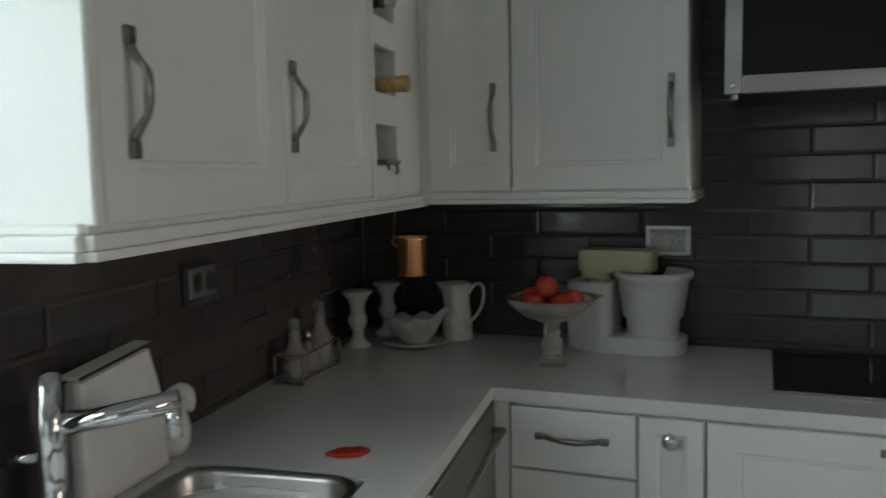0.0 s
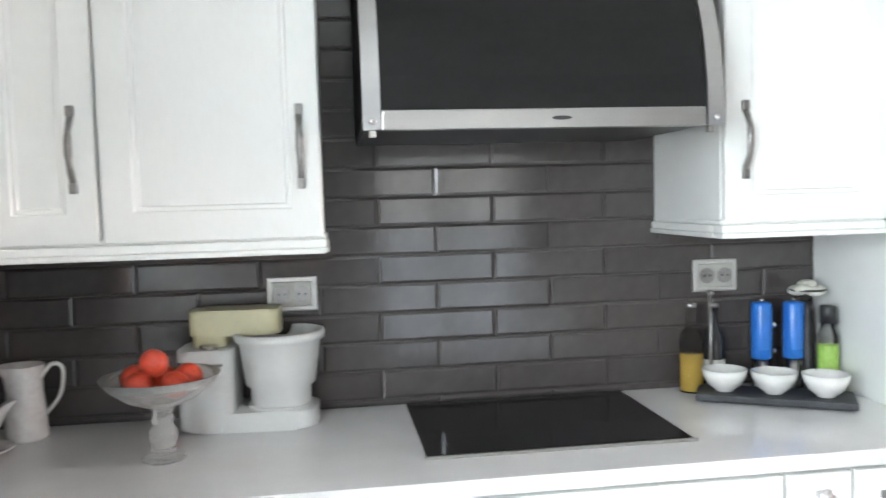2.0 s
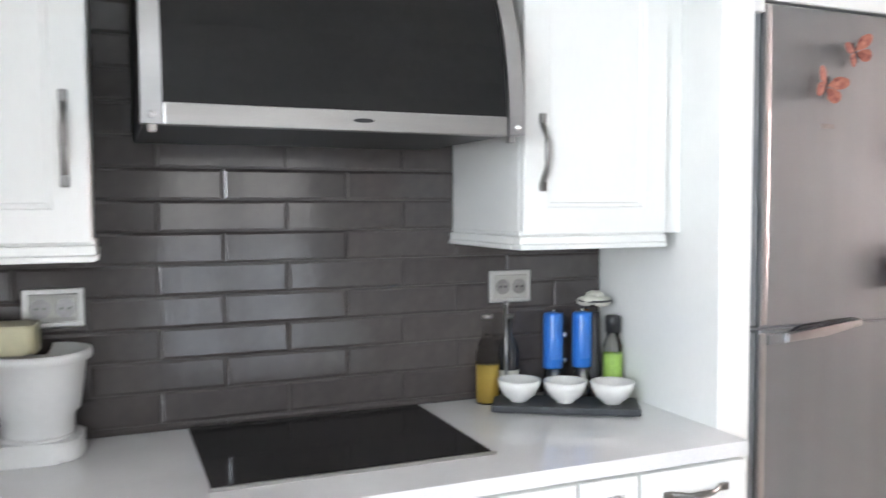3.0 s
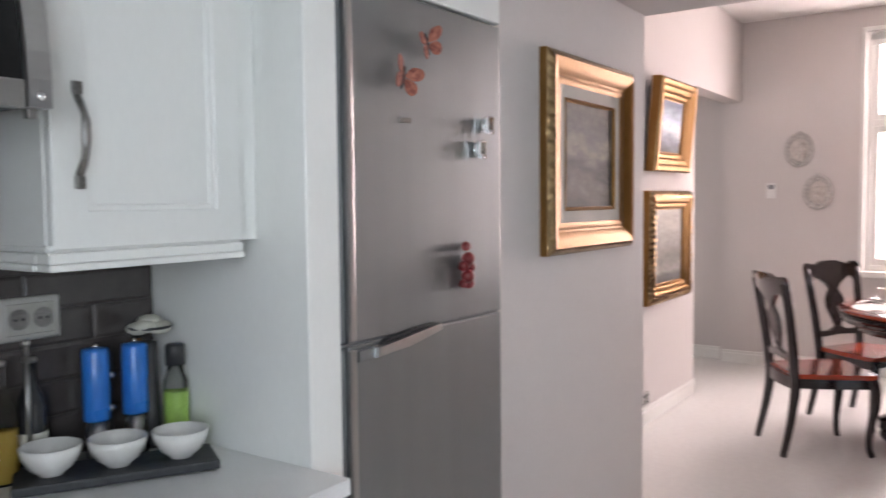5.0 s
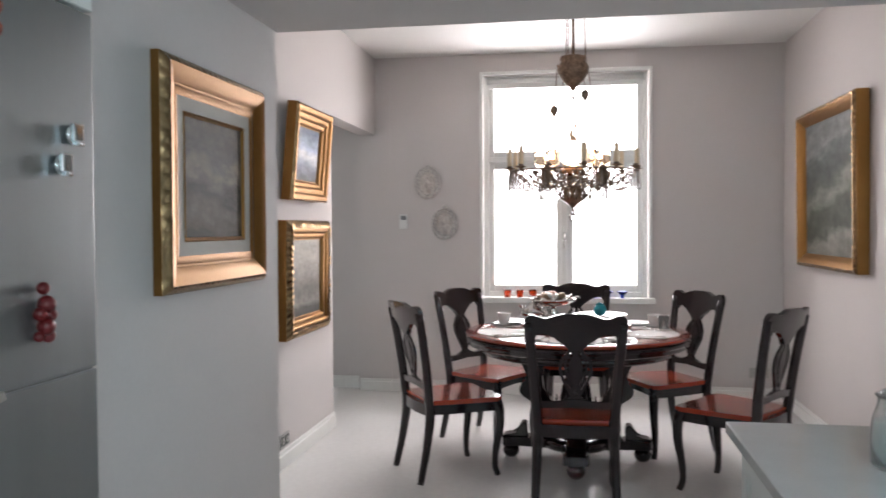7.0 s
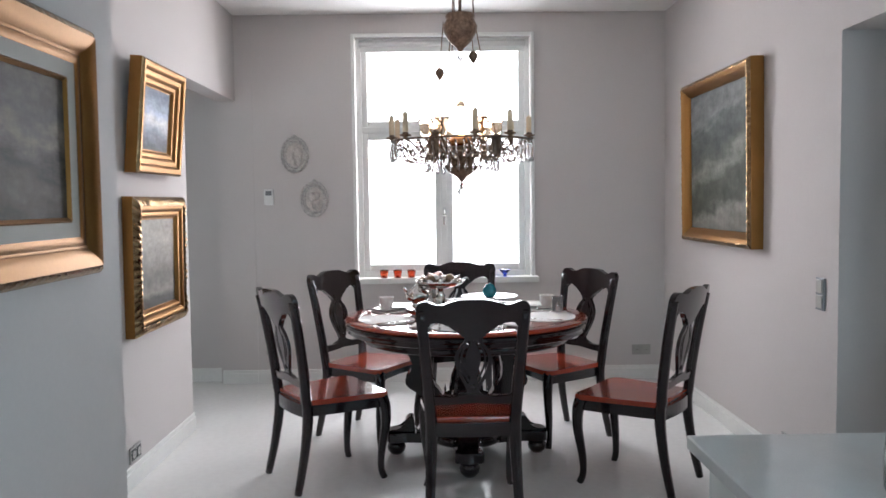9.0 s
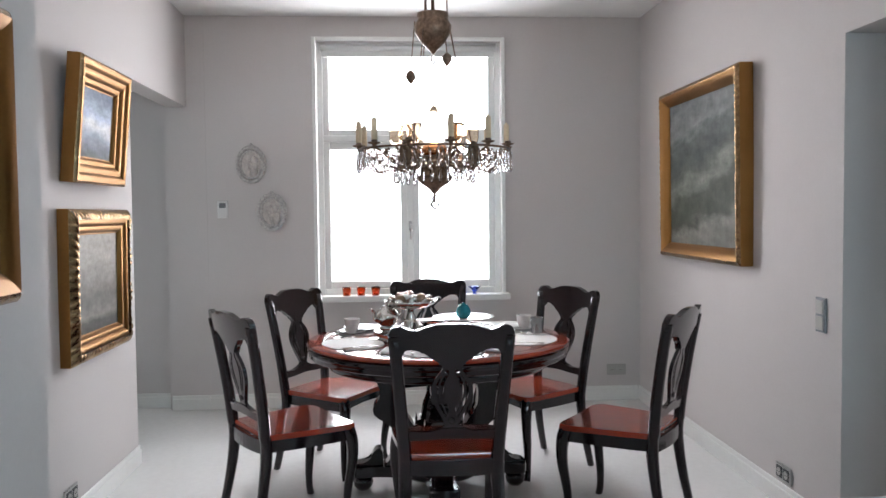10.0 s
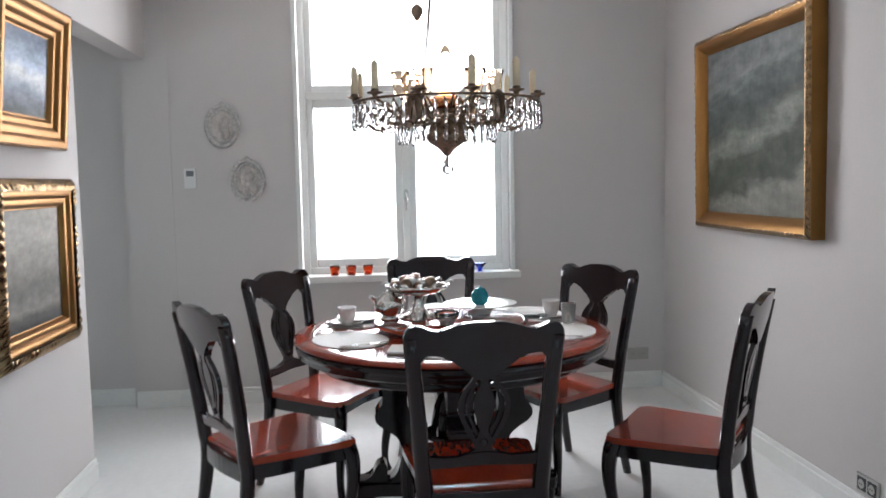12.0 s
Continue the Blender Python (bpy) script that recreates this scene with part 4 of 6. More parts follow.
def butterfly(x, z, s, tilt):
    """A butterfly magnet: body and four curved wings."""
    bf = thing("butterfly_magnet", pose(x, 2.558, z, 0, tilt, 0), "pink and brown butterfly magnet on the fridge", "magnet", "butterfly magnets")
    part("body", tube([(0, -0.008, -0.03 * s), (0, -0.010, 0.0), (0, -0.008, 0.03 * s)], [0.002, 0.004, 0.003], 8), DARK, bf)
    for sx in (-1, 1):
        for pts in ([(0.002, 0.004), (0.02, 0.035), (0.05, 0.040), (0.055, 0.022), (0.035, 0.004)], [(0.002, 0.0), (0.034, 0.0), (0.044, -0.018), (0.032, -0.036), (0.012, -0.028)]):
            outline = [(sx * u * s, v * s) for u, v in smooth2(pts + [pts[0]], 4)[:-1]]
            wb = prism(outline, "y", -0.010, -0.008)
            for v in wb.verts:
                v.co.y -= 0.35 * abs(v.co.x)
            part("wing", wb, PINK, bf, "mottled pink wing")


butterfly(3.166, 1.722, 0.92, 18)
butterfly(3.262, 1.812, 0.85, -20)
single("maker_plate", bx(-0.022, -0.003, -0.006, 0.022, 0, 0.006, 0.001, 1), PEWTER, "small grey maker's plate on the fridge door", "plate", pose(3.182, 2.559, 1.628))
for x, z in ((3.532, 1.640), (3.492, 1.574)):
    mg = thing("clip_magnet", pose(x, 2.558, z), "shiny chrome clip magnet on the fridge", "magnet", "clip magnets")
    part("disc", lathe([(0, 0), (0.020, 0), (0.022, 0.006), (0.018, 0.010), (0, 0.012)], 20), CHROME, mg, "", pose(0, 0, 0, 90, 0, 0))
    part("clip", bx(-0.016, -0.022, -0.016, 0.016, -0.010, 0.024, 0.004, 2), CHROME, mg)
    part("spring", tube([(-0.012, -0.018, -0.018), (0.012, -0.018, -0.018)], 0.006, 10), CHROME, mg)
rm = thing("bead_magnet", pose(3.416, 2.555, 1.275), "dark red beaded figure magnet on the fridge", "magnet")
for dx, dz, r in ((0, 0.050, 0.013), (0.004, 0.018, 0.018), (-0.012, 0.0, 0.014), (0.016, -0.004, 0.015), (0.002, -0.026, 0.018), (0.012, -0.046, 0.014), (-0.012, -0.045, 0.011)):
    part("bead", ball(r, (dx, -r * 0.8, dz), 14), BEAD, rm)

# ---- bottles, mills and bowls beside the hob ----
tray = thing("slate_tray", pose(2.605, 2.838, TOP, 0, 0, -30), "dark slate serving tray on the worktop", "tray")
part("slab", bx(-0.185, -0.065, 0.004, 0.185, 0.065, 0.022, 0.004, 2), SLATE, tray)
for sx in (-1, 1):
    part("foot", bx(sx * 0.15 - 0.02, -0.05, 0.0, sx * 0.15 + 0.02, 0.05, 0.004), SLATE, tray)
first = None
for u in (-0.118, 0.0, 0.118):
    m = pose(2.605, 2.838, TOP + 0.022, 0, 0, -30) @ pose(u, -0.004, 0)
    if first is None:
        first = single("dip_bowl", lathe([(0, 0.0), (0.022, 0.0), (0.024, 0.004), (0.040, 0.016), (0.052, 0.038), (0.056, 0.056), (0.053, 0.057), (0.048, 0.038), (0.034, 0.016), (0, 0.010)], 32), PORCELAIN,
                       "small round white porcelain dip bowl on the slate tray", "bowl", m, "dip bowls on the tray")
    else:
        copy_thing(first, m)


def oil_bottle(x, y, h, r, body, label, cap, fill=None, tint=OIL):
    b = thing("bottle", pose(x, y, TOP + 0.0012), label, "bottle", "bottles by the hob")
    g = part("body", lathe([(0, 0.0), (r, 0.0), (r, 0.006), (r, h * 0.58), (r * 0.82, h * 0.66), (r * 0.40, h * 0.76), (r * 0.36, h * 0.93), (r * 0.42, h * 0.94), (r * 0.42, h * 0.96), (0, h * 0.96)], 24), body, b)
    if fill:
        part("content", lathe([(0, 0.004), (r * 0.9, 0.004), (r * 0.9, fill), (0, fill)], 20), tint, g, "golden oil" if tint is OIL else "")
    part("cap", lathe([(0, h * 0.955), (r * 0.46, h * 0.955), (r * 0.46, h), (0, h)], 16), cap, b)
    return b


oil_bottle(2.455, 2.985, 0.235, 0.030, BOTTLE, "clear glass bottle half full of golden oil", STEEL, 0.10, OIL)
ob = oil_bottle(2.525, 3.000, 0.23, 0.028, DARKGLASS, "dark glass vinegar bottle with a pale band", STEEL)
part("label", lathe([(0.0285, 0.060), (0.0287, 0.062), (0.0287, 0.080), (0.0285, 0.082)], 24), PAPER, ob, "pale paper band")
st = thing("paper_stand", pose(2.498, 2.962, TOP), "slim upright steel rod on a small foot", "stand")
part("rod", tube([(0, 0, 0.006), (0, 0, 0.262)], 0.004, 8), STEEL, st)
part("foot", lathe([(0, 0), (0.022, 0), (0.022, 0.006), (0, 0.007)], 20), STEEL, st)
part("finial", ball(0.008, (0, 0, 0.266), 12), STEEL, st)
for x, y in ((2.640, 2.960), (2.722, 2.945)):
    ml = thing("pepper_mill", pose(x, y, TOP), "tall bright blue pepper mill with steel base", "mill", "blue mills")
    part("body", lathe([(0, 0.085), (0.0255, 0.085), (0.0265, 0.090), (0.0265, 0.228), (0.024, 0.234), (0, 0.236)], 24), BLUE, ml, "bright blue lacquered barrel")
    part("base", lathe([(0, 0.0), (0.024, 0.0), (0.024, 0.06), (0.020, 0.085), (0, 0.085)], 24), GLASS, ml, "clear lower chamber")
    part("grinder", lathe([(0, 0.004), (0.012, 0.004), (0.012, 0.084), (0, 0.084)], 16), STEEL, ml)
    part("knob", ball(0.006, (0, 0, 0.239), 12), CHROME, ml)
cl = thing("mill_rack", pose(2.681, 2.985, TOP), "small dark rack standing between the blue mills", "rack")
part("post", bx(-0.012, -0.006, 0.0, 0.012, 0.006, 0.22, 0.003, 1), DARK, cl)
for z in (0.10, 0.17):
    part("knob", ball(0.009, (0, -0.014, z), 12), CHROME, cl)
ob = oil_bottle(2.765, 3.000, 0.245, 0.026, AMBER, "amber sauce bottle with a dark cap", DARK)
gb = thing("sauce_bottle", pose(2.795, 2.905, TOP), "clear sauce bottle with green label and black cap", "bottle")
part("body", lathe([(0, 0), (0.026, 0), (0.026, 0.145), (0.018, 0.165), (0.016, 0.18), (0, 0.18)], 24), GLASS, gb)
part("label", lathe([(0.0264, 0.02), (0.0266, 0.022), (0.0266, 0.12), (0.0264, 0.122)], 24), GREEN, gb, "bright green label")
part("cap", lathe([(0, 0.18), (0.021, 0.18), (0.021, 0.222), (0.018, 0.226), (0, 0.226)], 20), DARK, gb, "ribbed black cap")
vs = thing("flower_vase", pose(2.762, 2.945, TOP), "dark slender vase with a pale cloth flower", "vase")
part("vase", lathe([(0, 0), (0.018, 0), (0.02, 0.01), (0.016, 0.10), (0.011, 0.20), (0.014, 0.232), (0, 0.232)], 20), DARK, vs)
for k in range(5):
    part("petal", ball(0.026, (0.026 * math.cos(1.26 * k), 0.02 * math.sin(1.26 * k), 0.262 + 0.006 * (k % 2)), 12, tall=0.55), PAPER, vs, "pale cream petal")
part("petal", ball(0.026, (0, 0, 0.279), 12, tall=0.5), PAPER, vs, "pale cream petal")
part("band", lathe([(0.046, 0.262), (0.048, 0.265), (0.046, 0.268)], 20), DARK, vs)

# ---- island ----
isl = thing("kitchen_island", pose(0, 0, 0), "white kitchen island with panelled sides", "island")
part("body", bx(2.72, 0.16, 0.10, 4.20, 1.055, 0.878), CABINET, isl)
part("plinth", bx(2.78, 0.22, 0.0, 4.14, 1.0, 0.10), CABINET, isl)
for k in range(2):
    part("door", door_mesh(2.73 + 0.74 * k, 3.455 + 0.74 * k, 0.11, 0.868), CABINET, isl, "", pose(0, 1.055, 0) @ pose(6.92, 0, 0, 0, 0, 180))
part("end_panel", door_mesh(0.17, 1.045, 0.11, 0.868), CABINET, isl, "", pose(4.20, 0, 0, 0, 0, 90))
tagged(part("island_worktop", bx(2.66, 0.10, 0.878, 4.255, 1.105, TOP, 0.003, 1), COUNTER), "pale polished quartz top of the kitchen island", "worktop")
cf = thing("carafe", pose(3.86, 0.80, TOP + 0.0012, 0, 0, -60), "clear glass water carafe half full of cloudy water on the island", "carafe")
part("glass", lathe([(0, 0.0), (0.062, 0.0), (0.067, 0.008), (0.068, 0.06), (0.064, 0.105), (0.054, 0.135), (0.052, 0.150), (0.058, 0.158), (0.056, 0.159), (0.050, 0.150), (0.052, 0.135), (0.062, 0.104), (0.066, 0.06), (0.065, 0.010), (0, 0.006)], 32), DISH_GLASS, cf)
part("water", lathe([(0, 0.007), (0.0645, 0.011), (0.0652, 0.06), (0.0620, 0.100), (0, 0.100)], 28), mat("milky_water", (0.72, 0.84, 0.86), 0.25, vary=0.02), cf, "pale cloudy water")
part("lid", lathe([(0, 0.152), (0.050, 0.152), (0.052, 0.160), (0.040, 0.170), (0.012, 0.174), (0.012, 0.184), (0, 0.186)], 28), DISH_GLASS, cf)
part("handle", tube(curve([(0.054, 0, 0.148), (0.092, 0, 0.145), (0.102, 0, 0.09), (0.068, 0, 0.04)], 5), 0.007, 10), DISH_GLASS, cf)

# ---- paintings ----
def painting(name, m, w, h, carve, canvas, label, steps, ornate, lean=0.0, slip=0.0):
    """A gilt frame built in mitred steps round a canvas. Local x across, z up from the middle, back at y = 0, front towards -y.
    steps: (width, depth at its outside, depth at its inside) from the outside inwards; ornate: which of them are carved; carve: how deep."""
    pt = thing(name, m @ pose(0, 0, 0, lean, 0, 0), label, "painting")
    inset = 0.0
    side = bmesh.new()
    for k, (sw, d0, d1) in enumerate(steps):
        b = bmesh.new()
        o, i = inset, inset + sw
        quads = []
        for q, dd in ((o, d0), (i, d1)):
            quads.append([Vector((sx * (w / 2 - q), -dd, sz * (h / 2 - q))) for sx, sz in ((-1, -1), (1, -1), (1, 1), (-1, 1))])
        carved = k in ornate
        for a in range(4):
            c = (a + 1) % 4
            if not carved:
                n = 4
                rows = []
                for s in range(n + 1):
                    t = s / n
                    bulge = 0.10 * sw * math.sin(math.pi * t)
                    rows.append([b.verts.new(quads[0][e].lerp(quads[1][e], t) + Vector((0, -bulge, 0))) for e in (a, c)])
                for r0, r1 in zip(rows, rows[1:]):
                    b.faces.new((r0[0], r0[1], r1[1], r1[0])).smooth = True
            else:
                length = (quads[0][c] - quads[0][a]).length
                n = max(12, int(length / 0.007))
                rows = []
                for s in range(n + 1):
                    t = s / n
                    row = []
                    for e in range(5):
                        v = e / 4
                        p = quads[0][a].lerp(quads[0][c], t).lerp(quads[1][a].lerp(quads[1][c], t), v)
                        leaf = abs(math.sin(t * length / 0.042 * math.pi)) ** 0.7 * (0.75 + 0.25 * math.sin(t * length / 0.105 * math.pi))
                        p = p + Vector((0, -math.sin(math.pi * v) * (0.0015 + carve * max(0, leaf)), 0))
                        row.append(b.verts.new(p))
                    rows.append(row)
                for r0, r1 in zip(rows, rows[1:]):
                    for e in range(4):
                        b.faces.new((r0[e], r1[e], r1[e + 1], r0[e + 1])).smooth = True
            if k == 0:
                e0, e1 = quads[0][a], quads[0][c]
                v = [b.verts.new(e0), b.verts.new(e1), b.verts.new((e1.x, 0, e1.z)), b.verts.new((e0.x, 0, e0.z))]
                side.faces.new([side.verts.new(q.co) for q in v])
                for q in v:
                    b.verts.remove(q)
        part("carved_moulding" if carved else "moulding", b, GOLD_ORNATE if carved else GOLD, pt)
        inset += sw
    part("frame_side", side, GOLD, pt, "plain gilt outer side")
    d = steps[-1][2]
    if slip:
        b = bmesh.new()
        i0, i1 = inset, inset + slip
        v0 = [b.verts.new((sx * (w / 2 - i0), -d + 0.001, sz * (h / 2 - i0))) for sx, sz in ((-1, -1), (1, -1), (1, 1), (-1, 1))]
        v1 = [b.verts.new((sx * (w / 2 - i1), -d + 0.003, sz * (h / 2 - i1))) for sx, sz in ((-1, -1), (1, -1), (1, 1), (-1, 1))]
        for a in range(4):
            b.faces.new((v0[a], v0[(a + 1) % 4], v1[(a + 1) % 4], v1[a]))
        part("slip", b, MAT_BOARD, pt, "flat grey linen slip")
        inset += slip
        b = bmesh.new()
        rings = [[b.verts.new((sx * (w / 2 - q), -dd, sz * (h / 2 - q))) for sx, sz in ((-1, -1), (1, -1), (1, 1), (-1, 1))]
                 for q, dd in ((inset, d - 0.003), (inset + 0.004, d), (inset + 0.013, d - 0.009))]
        for lo, hi in zip(rings, rings[1:]):
            for a in range(4):
                b.faces.new((lo[a], lo[(a + 1) % 4], hi[(a + 1) % 4], hi[a]))
        part("sight_edge", b, GOLD, pt, "narrow bright gilt sight edge")
        inset += 0.013
        d -= 0.009
    part("canvas", bx(-w / 2 + inset - 0.004, -d + 0.002, -h / 2 + inset - 0.004, w / 2 - inset + 0.004, -d + 0.012, h / 2 - inset + 0.004), canvas, pt)
    part("backing", bx(-w / 2 + 0.01, -0.006, -h / 2 + 0.01, w / 2 - 0.01, -0.001, h / 2 - 0.01), DARK, pt)
    return pt


FIGURES = picture("dim_figures", [(0.0, (0.075, 0.058, 0.045)), (0.2, (0.15, 0.115, 0.09)), (0.38, (0.075, 0.062, 0.055)), (0.55, (0.21, 0.165, 0.135)), (0.72, (0.13, 0.11, 0.10)), (1.0, (0.17, 0.135, 0.115))], 4.2, 0.10, 0.34, 0.40)
CLOUDS = picture("pale_sky", [(0.0, (0.155, 0.155, 0.155)), (0.18, (0.248, 0.264, 0.295)), (0.3, (0.372, 0.403, 0.480)), (0.5, (0.850, 0.850, 0.850)), (0.62, (0.558, 0.620, 0.744)), (0.8, (0.310, 0.357, 0.449)), (1.0, (0.202, 0.232, 0.295))], 3.6, 0.06, 0.20, 0.3)
SHORE = picture("misty_shore", [(0.0, (0.085, 0.085, 0.076)), (0.1, (0.128, 0.119, 0.111)), (0.16, (0.272, 0.255, 0.230)), (0.34, (0.204, 0.187, 0.170)), (0.5, (0.323, 0.297, 0.264)), (0.8, (0.459, 0.425, 0.383)), (1.0, (0.425, 0.399, 0.357))], 3.0, 0.0, 0.10, 0.2)
VALLEY = picture("grey_mountain_valley", [(0.0, (0.16, 0.155, 0.13)), (0.10, (0.23, 0.22, 0.19)), (0.20, (0.075, 0.08, 0.06)), (0.36, (0.085, 0.092, 0.07)), (0.45, (0.22, 0.22, 0.19)), (0.54, (0.12, 0.125, 0.105)), (0.62, (0.085, 0.095, 0.085)), (0.76, (0.115, 0.125, 0.118)), (0.82, (0.21, 0.215, 0.205)), (1.0, (0.165, 0.17, 0.165))], 4.6, -0.20, 0.20, 0.55)

painting("framed_painting", pose(4.388, 2.65, 1.594), 0.725, 0.675, 0.005, FIGURES, "dim figure painting in a broad gilt frame with pale slip",
         [(0.024, 0.026, 0.046), (0.052, 0.048, 0.024), (0.006, 0.028, 0.026), (0.024, 0.024, 0.022)], (0,), 0.0, 0.040)
painting("framed_painting", pose(6.935, 3.226, 1.912), 0.69, 0.590, 0.004, CLOUDS, "small cloudy sky painting in a deep stepped gilt frame, leaning forward",
         [(0.012, 0.060, 0.074), (0.026, 0.074, 0.072), (0.014, 0.072, 0.058), (0.026, 0.058, 0.056), (0.014, 0.056, 0.042), (0.020, 0.041, 0.039), (0.012, 0.039, 0.024), (0.006, 0.024, 0.023)], (0,), 5.0)
painting("framed_painting", pose(6.948, 3.255, 1.130), 0.81, 0.725, 0.017, SHORE, "misty landscape painting in a deep carved gilt frame",
         [(0.050, 0.052, 0.080), (0.022, 0.070, 0.068), (0.012, 0.068, 0.055), (0.022, 0.054, 0.052), (0.012, 0.052, 0.034), (0.006, 0.034, 0.033)], (0,), 0.6)
painting("framed_painting", pose(7.588, -0.16, 1.694, 0, 0, 180), 1.250, 1.075, 0.008, VALLEY, "large grey mountain landscape in a carved gilt frame",
         [(0.026, 0.075, 0.092), (0.044, 0.092, 0.058), (0.020, 0.064, 0.042)], (0,), 0.8)

# ---- sockets, switches, thermostat and plaques in the dining room ----
def plate_socket(m, label, insert=DARK, surround=STEEL):
    s = thing("wall_socket", m, label, "socket", "dining sockets")
    part("surround", bx(-0.075, -0.010, -0.042, 0.075, 0, 0.042, 0.004, 2), surround, s)
    for sx in (-1, 1):
        pl = part("plate", bx(sx * 0.035 - 0.029, -0.013, -0.029, sx * 0.035 + 0.029, -0.009, 0.029, 0.002, 1), insert, s, "dark socket insert" if insert is DARK else "")
        part("well", tube([(sx * 0.035, -0.0145, 0), (sx * 0.035, -0.011, 0)], [0.020, 0.020], 18), SOCKET, pl)
        for dz in (-0.007, 0.007):
            part("hole", tube([(sx * 0.035 + dz, -0.016, 0), (sx * 0.035 + dz, -0.013, 0)], 0.003, 8), DARK, pl)
    return s


plate_socket(pose(6.60, 3.253, 0.165), "steel double socket low on the gallery wall")
plate_socket(pose(6.60, -0.158, 0.165, 0, 0, 180), "steel double socket low on the painting wall")
plate_socket(pose(8.928, 0.03, 0.235, 0, 0, -90), "pale double socket low on the window wall", SOCKET, SOCKET)
ps = single("cable_outlet", lathe([(0, 0), (0.032, 0), (0.034, 0.004), (0.020, 0.008), (0, 0.009)], 24), SOCKET, "round pale cable outlet near the baseboard", "outlet", pose(8.93, 3.02, 0.25, 0, -90, 0))
sw = thing("light_switch", pose(6.27, -0.16, 0.985, 0, 0, 180), "steel-framed double rocker light switch", "switch")
part("surround", bx(-0.042, -0.010, -0.078, 0.042, 0, 0.078, 0.004, 2), FRIDGE_DARK, sw)
for sz in (-1, 1):
    part("rocker", bx(-0.029, -0.016, sz * 0.036 - 0.031, 0.029, -0.009, sz * 0.036 + 0.031, 0.003, 2), SOCKET, sw, "pale rocker")
th = thing("thermostat", pose(8.93, 3.003, 1.50, 0, 0, -90), "white wall thermostat with a small grey display", "thermostat")
part("case", bx(-0.038, -0.022, -0.065, 0.038, 0, 0.065, 0.006, 2), PLASTIC, th)
part("display", bx(-0.024, -0.0235, 0.012, 0.024, -0.021, 0.048), FRIDGE_DARK, th, "small grey display")


def plaque(m, label, seed):
    """An oval relief plaque with a knotted rim and a plain modelled centre."""
    rnd = random.Random(seed)
    p = thing("wall_plaque", m, label, "plaque", "oval wall plaques")
    b = bmesh.new()
    n = 40
    rim = [Vector((0.098 * math.cos(2 * math.pi * k / n), -0.016, 0.13 * math.sin(2 * math.pi * k / n))) for k in range(n + 1)]
    tube(rim, [0.013 + 0.005 * (k % 2) for k in range(n + 1)], 8, b)
    tube([v * 0.80 + Vector((0, -0.004, 0)) for v in rim], [0.007 + 0.003 * ((k + 1) % 2) for k in range(n + 1)], 6, b)
    part("rim", b, STONE, p, "grey moulded rim")
    part("field", prism([(0.085 * math.cos(2 * math.pi * k / 32), 0.115 * math.sin(2 * math.pi * k / 32)) for k in range(32)], "y", -0.012, 0), STONE_LIGHT, p)
    for k in range(4):
        part("relief", ball(0.022 + 0.012 * rnd.random(), (rnd.uniform(-0.035, 0.035), -0.014, rnd.uniform(-0.06, 0.06)), 12, tall=1.4), STONE_LIGHT, p)
    part("knot", ball(0.017, (0, -0.016, 0.142), 12), STONE, p)


plaque(pose(8.93, 2.787, 1.832, 0, 0, -90), "oval grey bisque wall plaque, the upper of two", 1)
plaque(pose(8.93, 2.641, 1.480, 0, 0, -90), "oval grey bisque wall plaque, the lower of two", 2)

# ---- glasses on the window sill ----
for k, y in enumerate((2.092, 1.985, 1.875)):
    t = thing("tealight_holder", pose(8.885, y, 0.845), "small orange-red glass tealight holder on the sill", "tealight holder", "tealight holders")
    part("glass", lathe([(0, 0.0), (0.028, 0.0), (0.034, 0.05), (0.036, 0.064), (0.033, 0.064), (0.030, 0.05), (0.025, 0.006), (0, 0.006)], 20), ORANGE_GLASS, t)
    part("candle", lathe([(0, 0.007), (0.019, 0.007), (0.019, 0.024), (0, 0.024)], 16), RED if k == 1 else FRUIT, t)
for y in (1.36, 1.25, 1.13):
    t = thing("glass_bird", pose(8.885, y, 0.845), "small cobalt blue glass dish on the sill", "glass dish", "blue glass dishes")
    part("dish", lathe([(0, 0.0), (0.018, 0.0), (0.010, 0.014), (0.030, 0.038), (0.050, 0.056), (0.046, 0.057), (0.026, 0.042), (0, 0.024)], 24), BLUE_GLASS, t)

# ---- dining table ----
TX, TY = 7.05, 1.51
tb = thing("dining_table", pose(TX, TY, 0) @ Matrix.Diagonal((1, 1, 1.039, 1)), "round cherry dining table with a black rim and scrolled pedestal", "table")
part("tabletop", lathe([(0, 0.749), (0.62, 0.749), (0.680, 0.750), (0.688, 0.755), (0.687, 0.762), (0.675, 0.768), (0.62, 0.770), (0, 0.770)], 72), WOOD_RED, tb, "glossy red-brown cherry top")
part("rim", lathe([(0.56, 0.690), (0.660, 0.690), (0.675, 0.700), (0.670, 0.712), (0.680, 0.720), (0.684, 0.734), (0.678, 0.745), (0.66, 0.749), (0.56, 0.749)], 72), WOOD_BLACK, tb, "black moulded edge under the top")
part("apron", lathe([(0.50, 0.640), (0.575, 0.640), (0.585, 0.650), (0.585, 0.692), (0.50, 0.692)], 64), WOOD_BLACK, tb)
part("inlay", lathe([(0.595, 0.7702), (0.598, 0.7712), (0.608, 0.7712), (0.611, 0.7702)], 72), WOOD_BLACK, tb, "thin black inlaid ring")
part("underplate", lathe([(0, 0.60), (0.22, 0.60), (0.26, 0.62), (0.26, 0.645), (0.50, 0.672), (0.50, 0.69), (0, 0.69)], 32), WOOD_BLACK, tb)
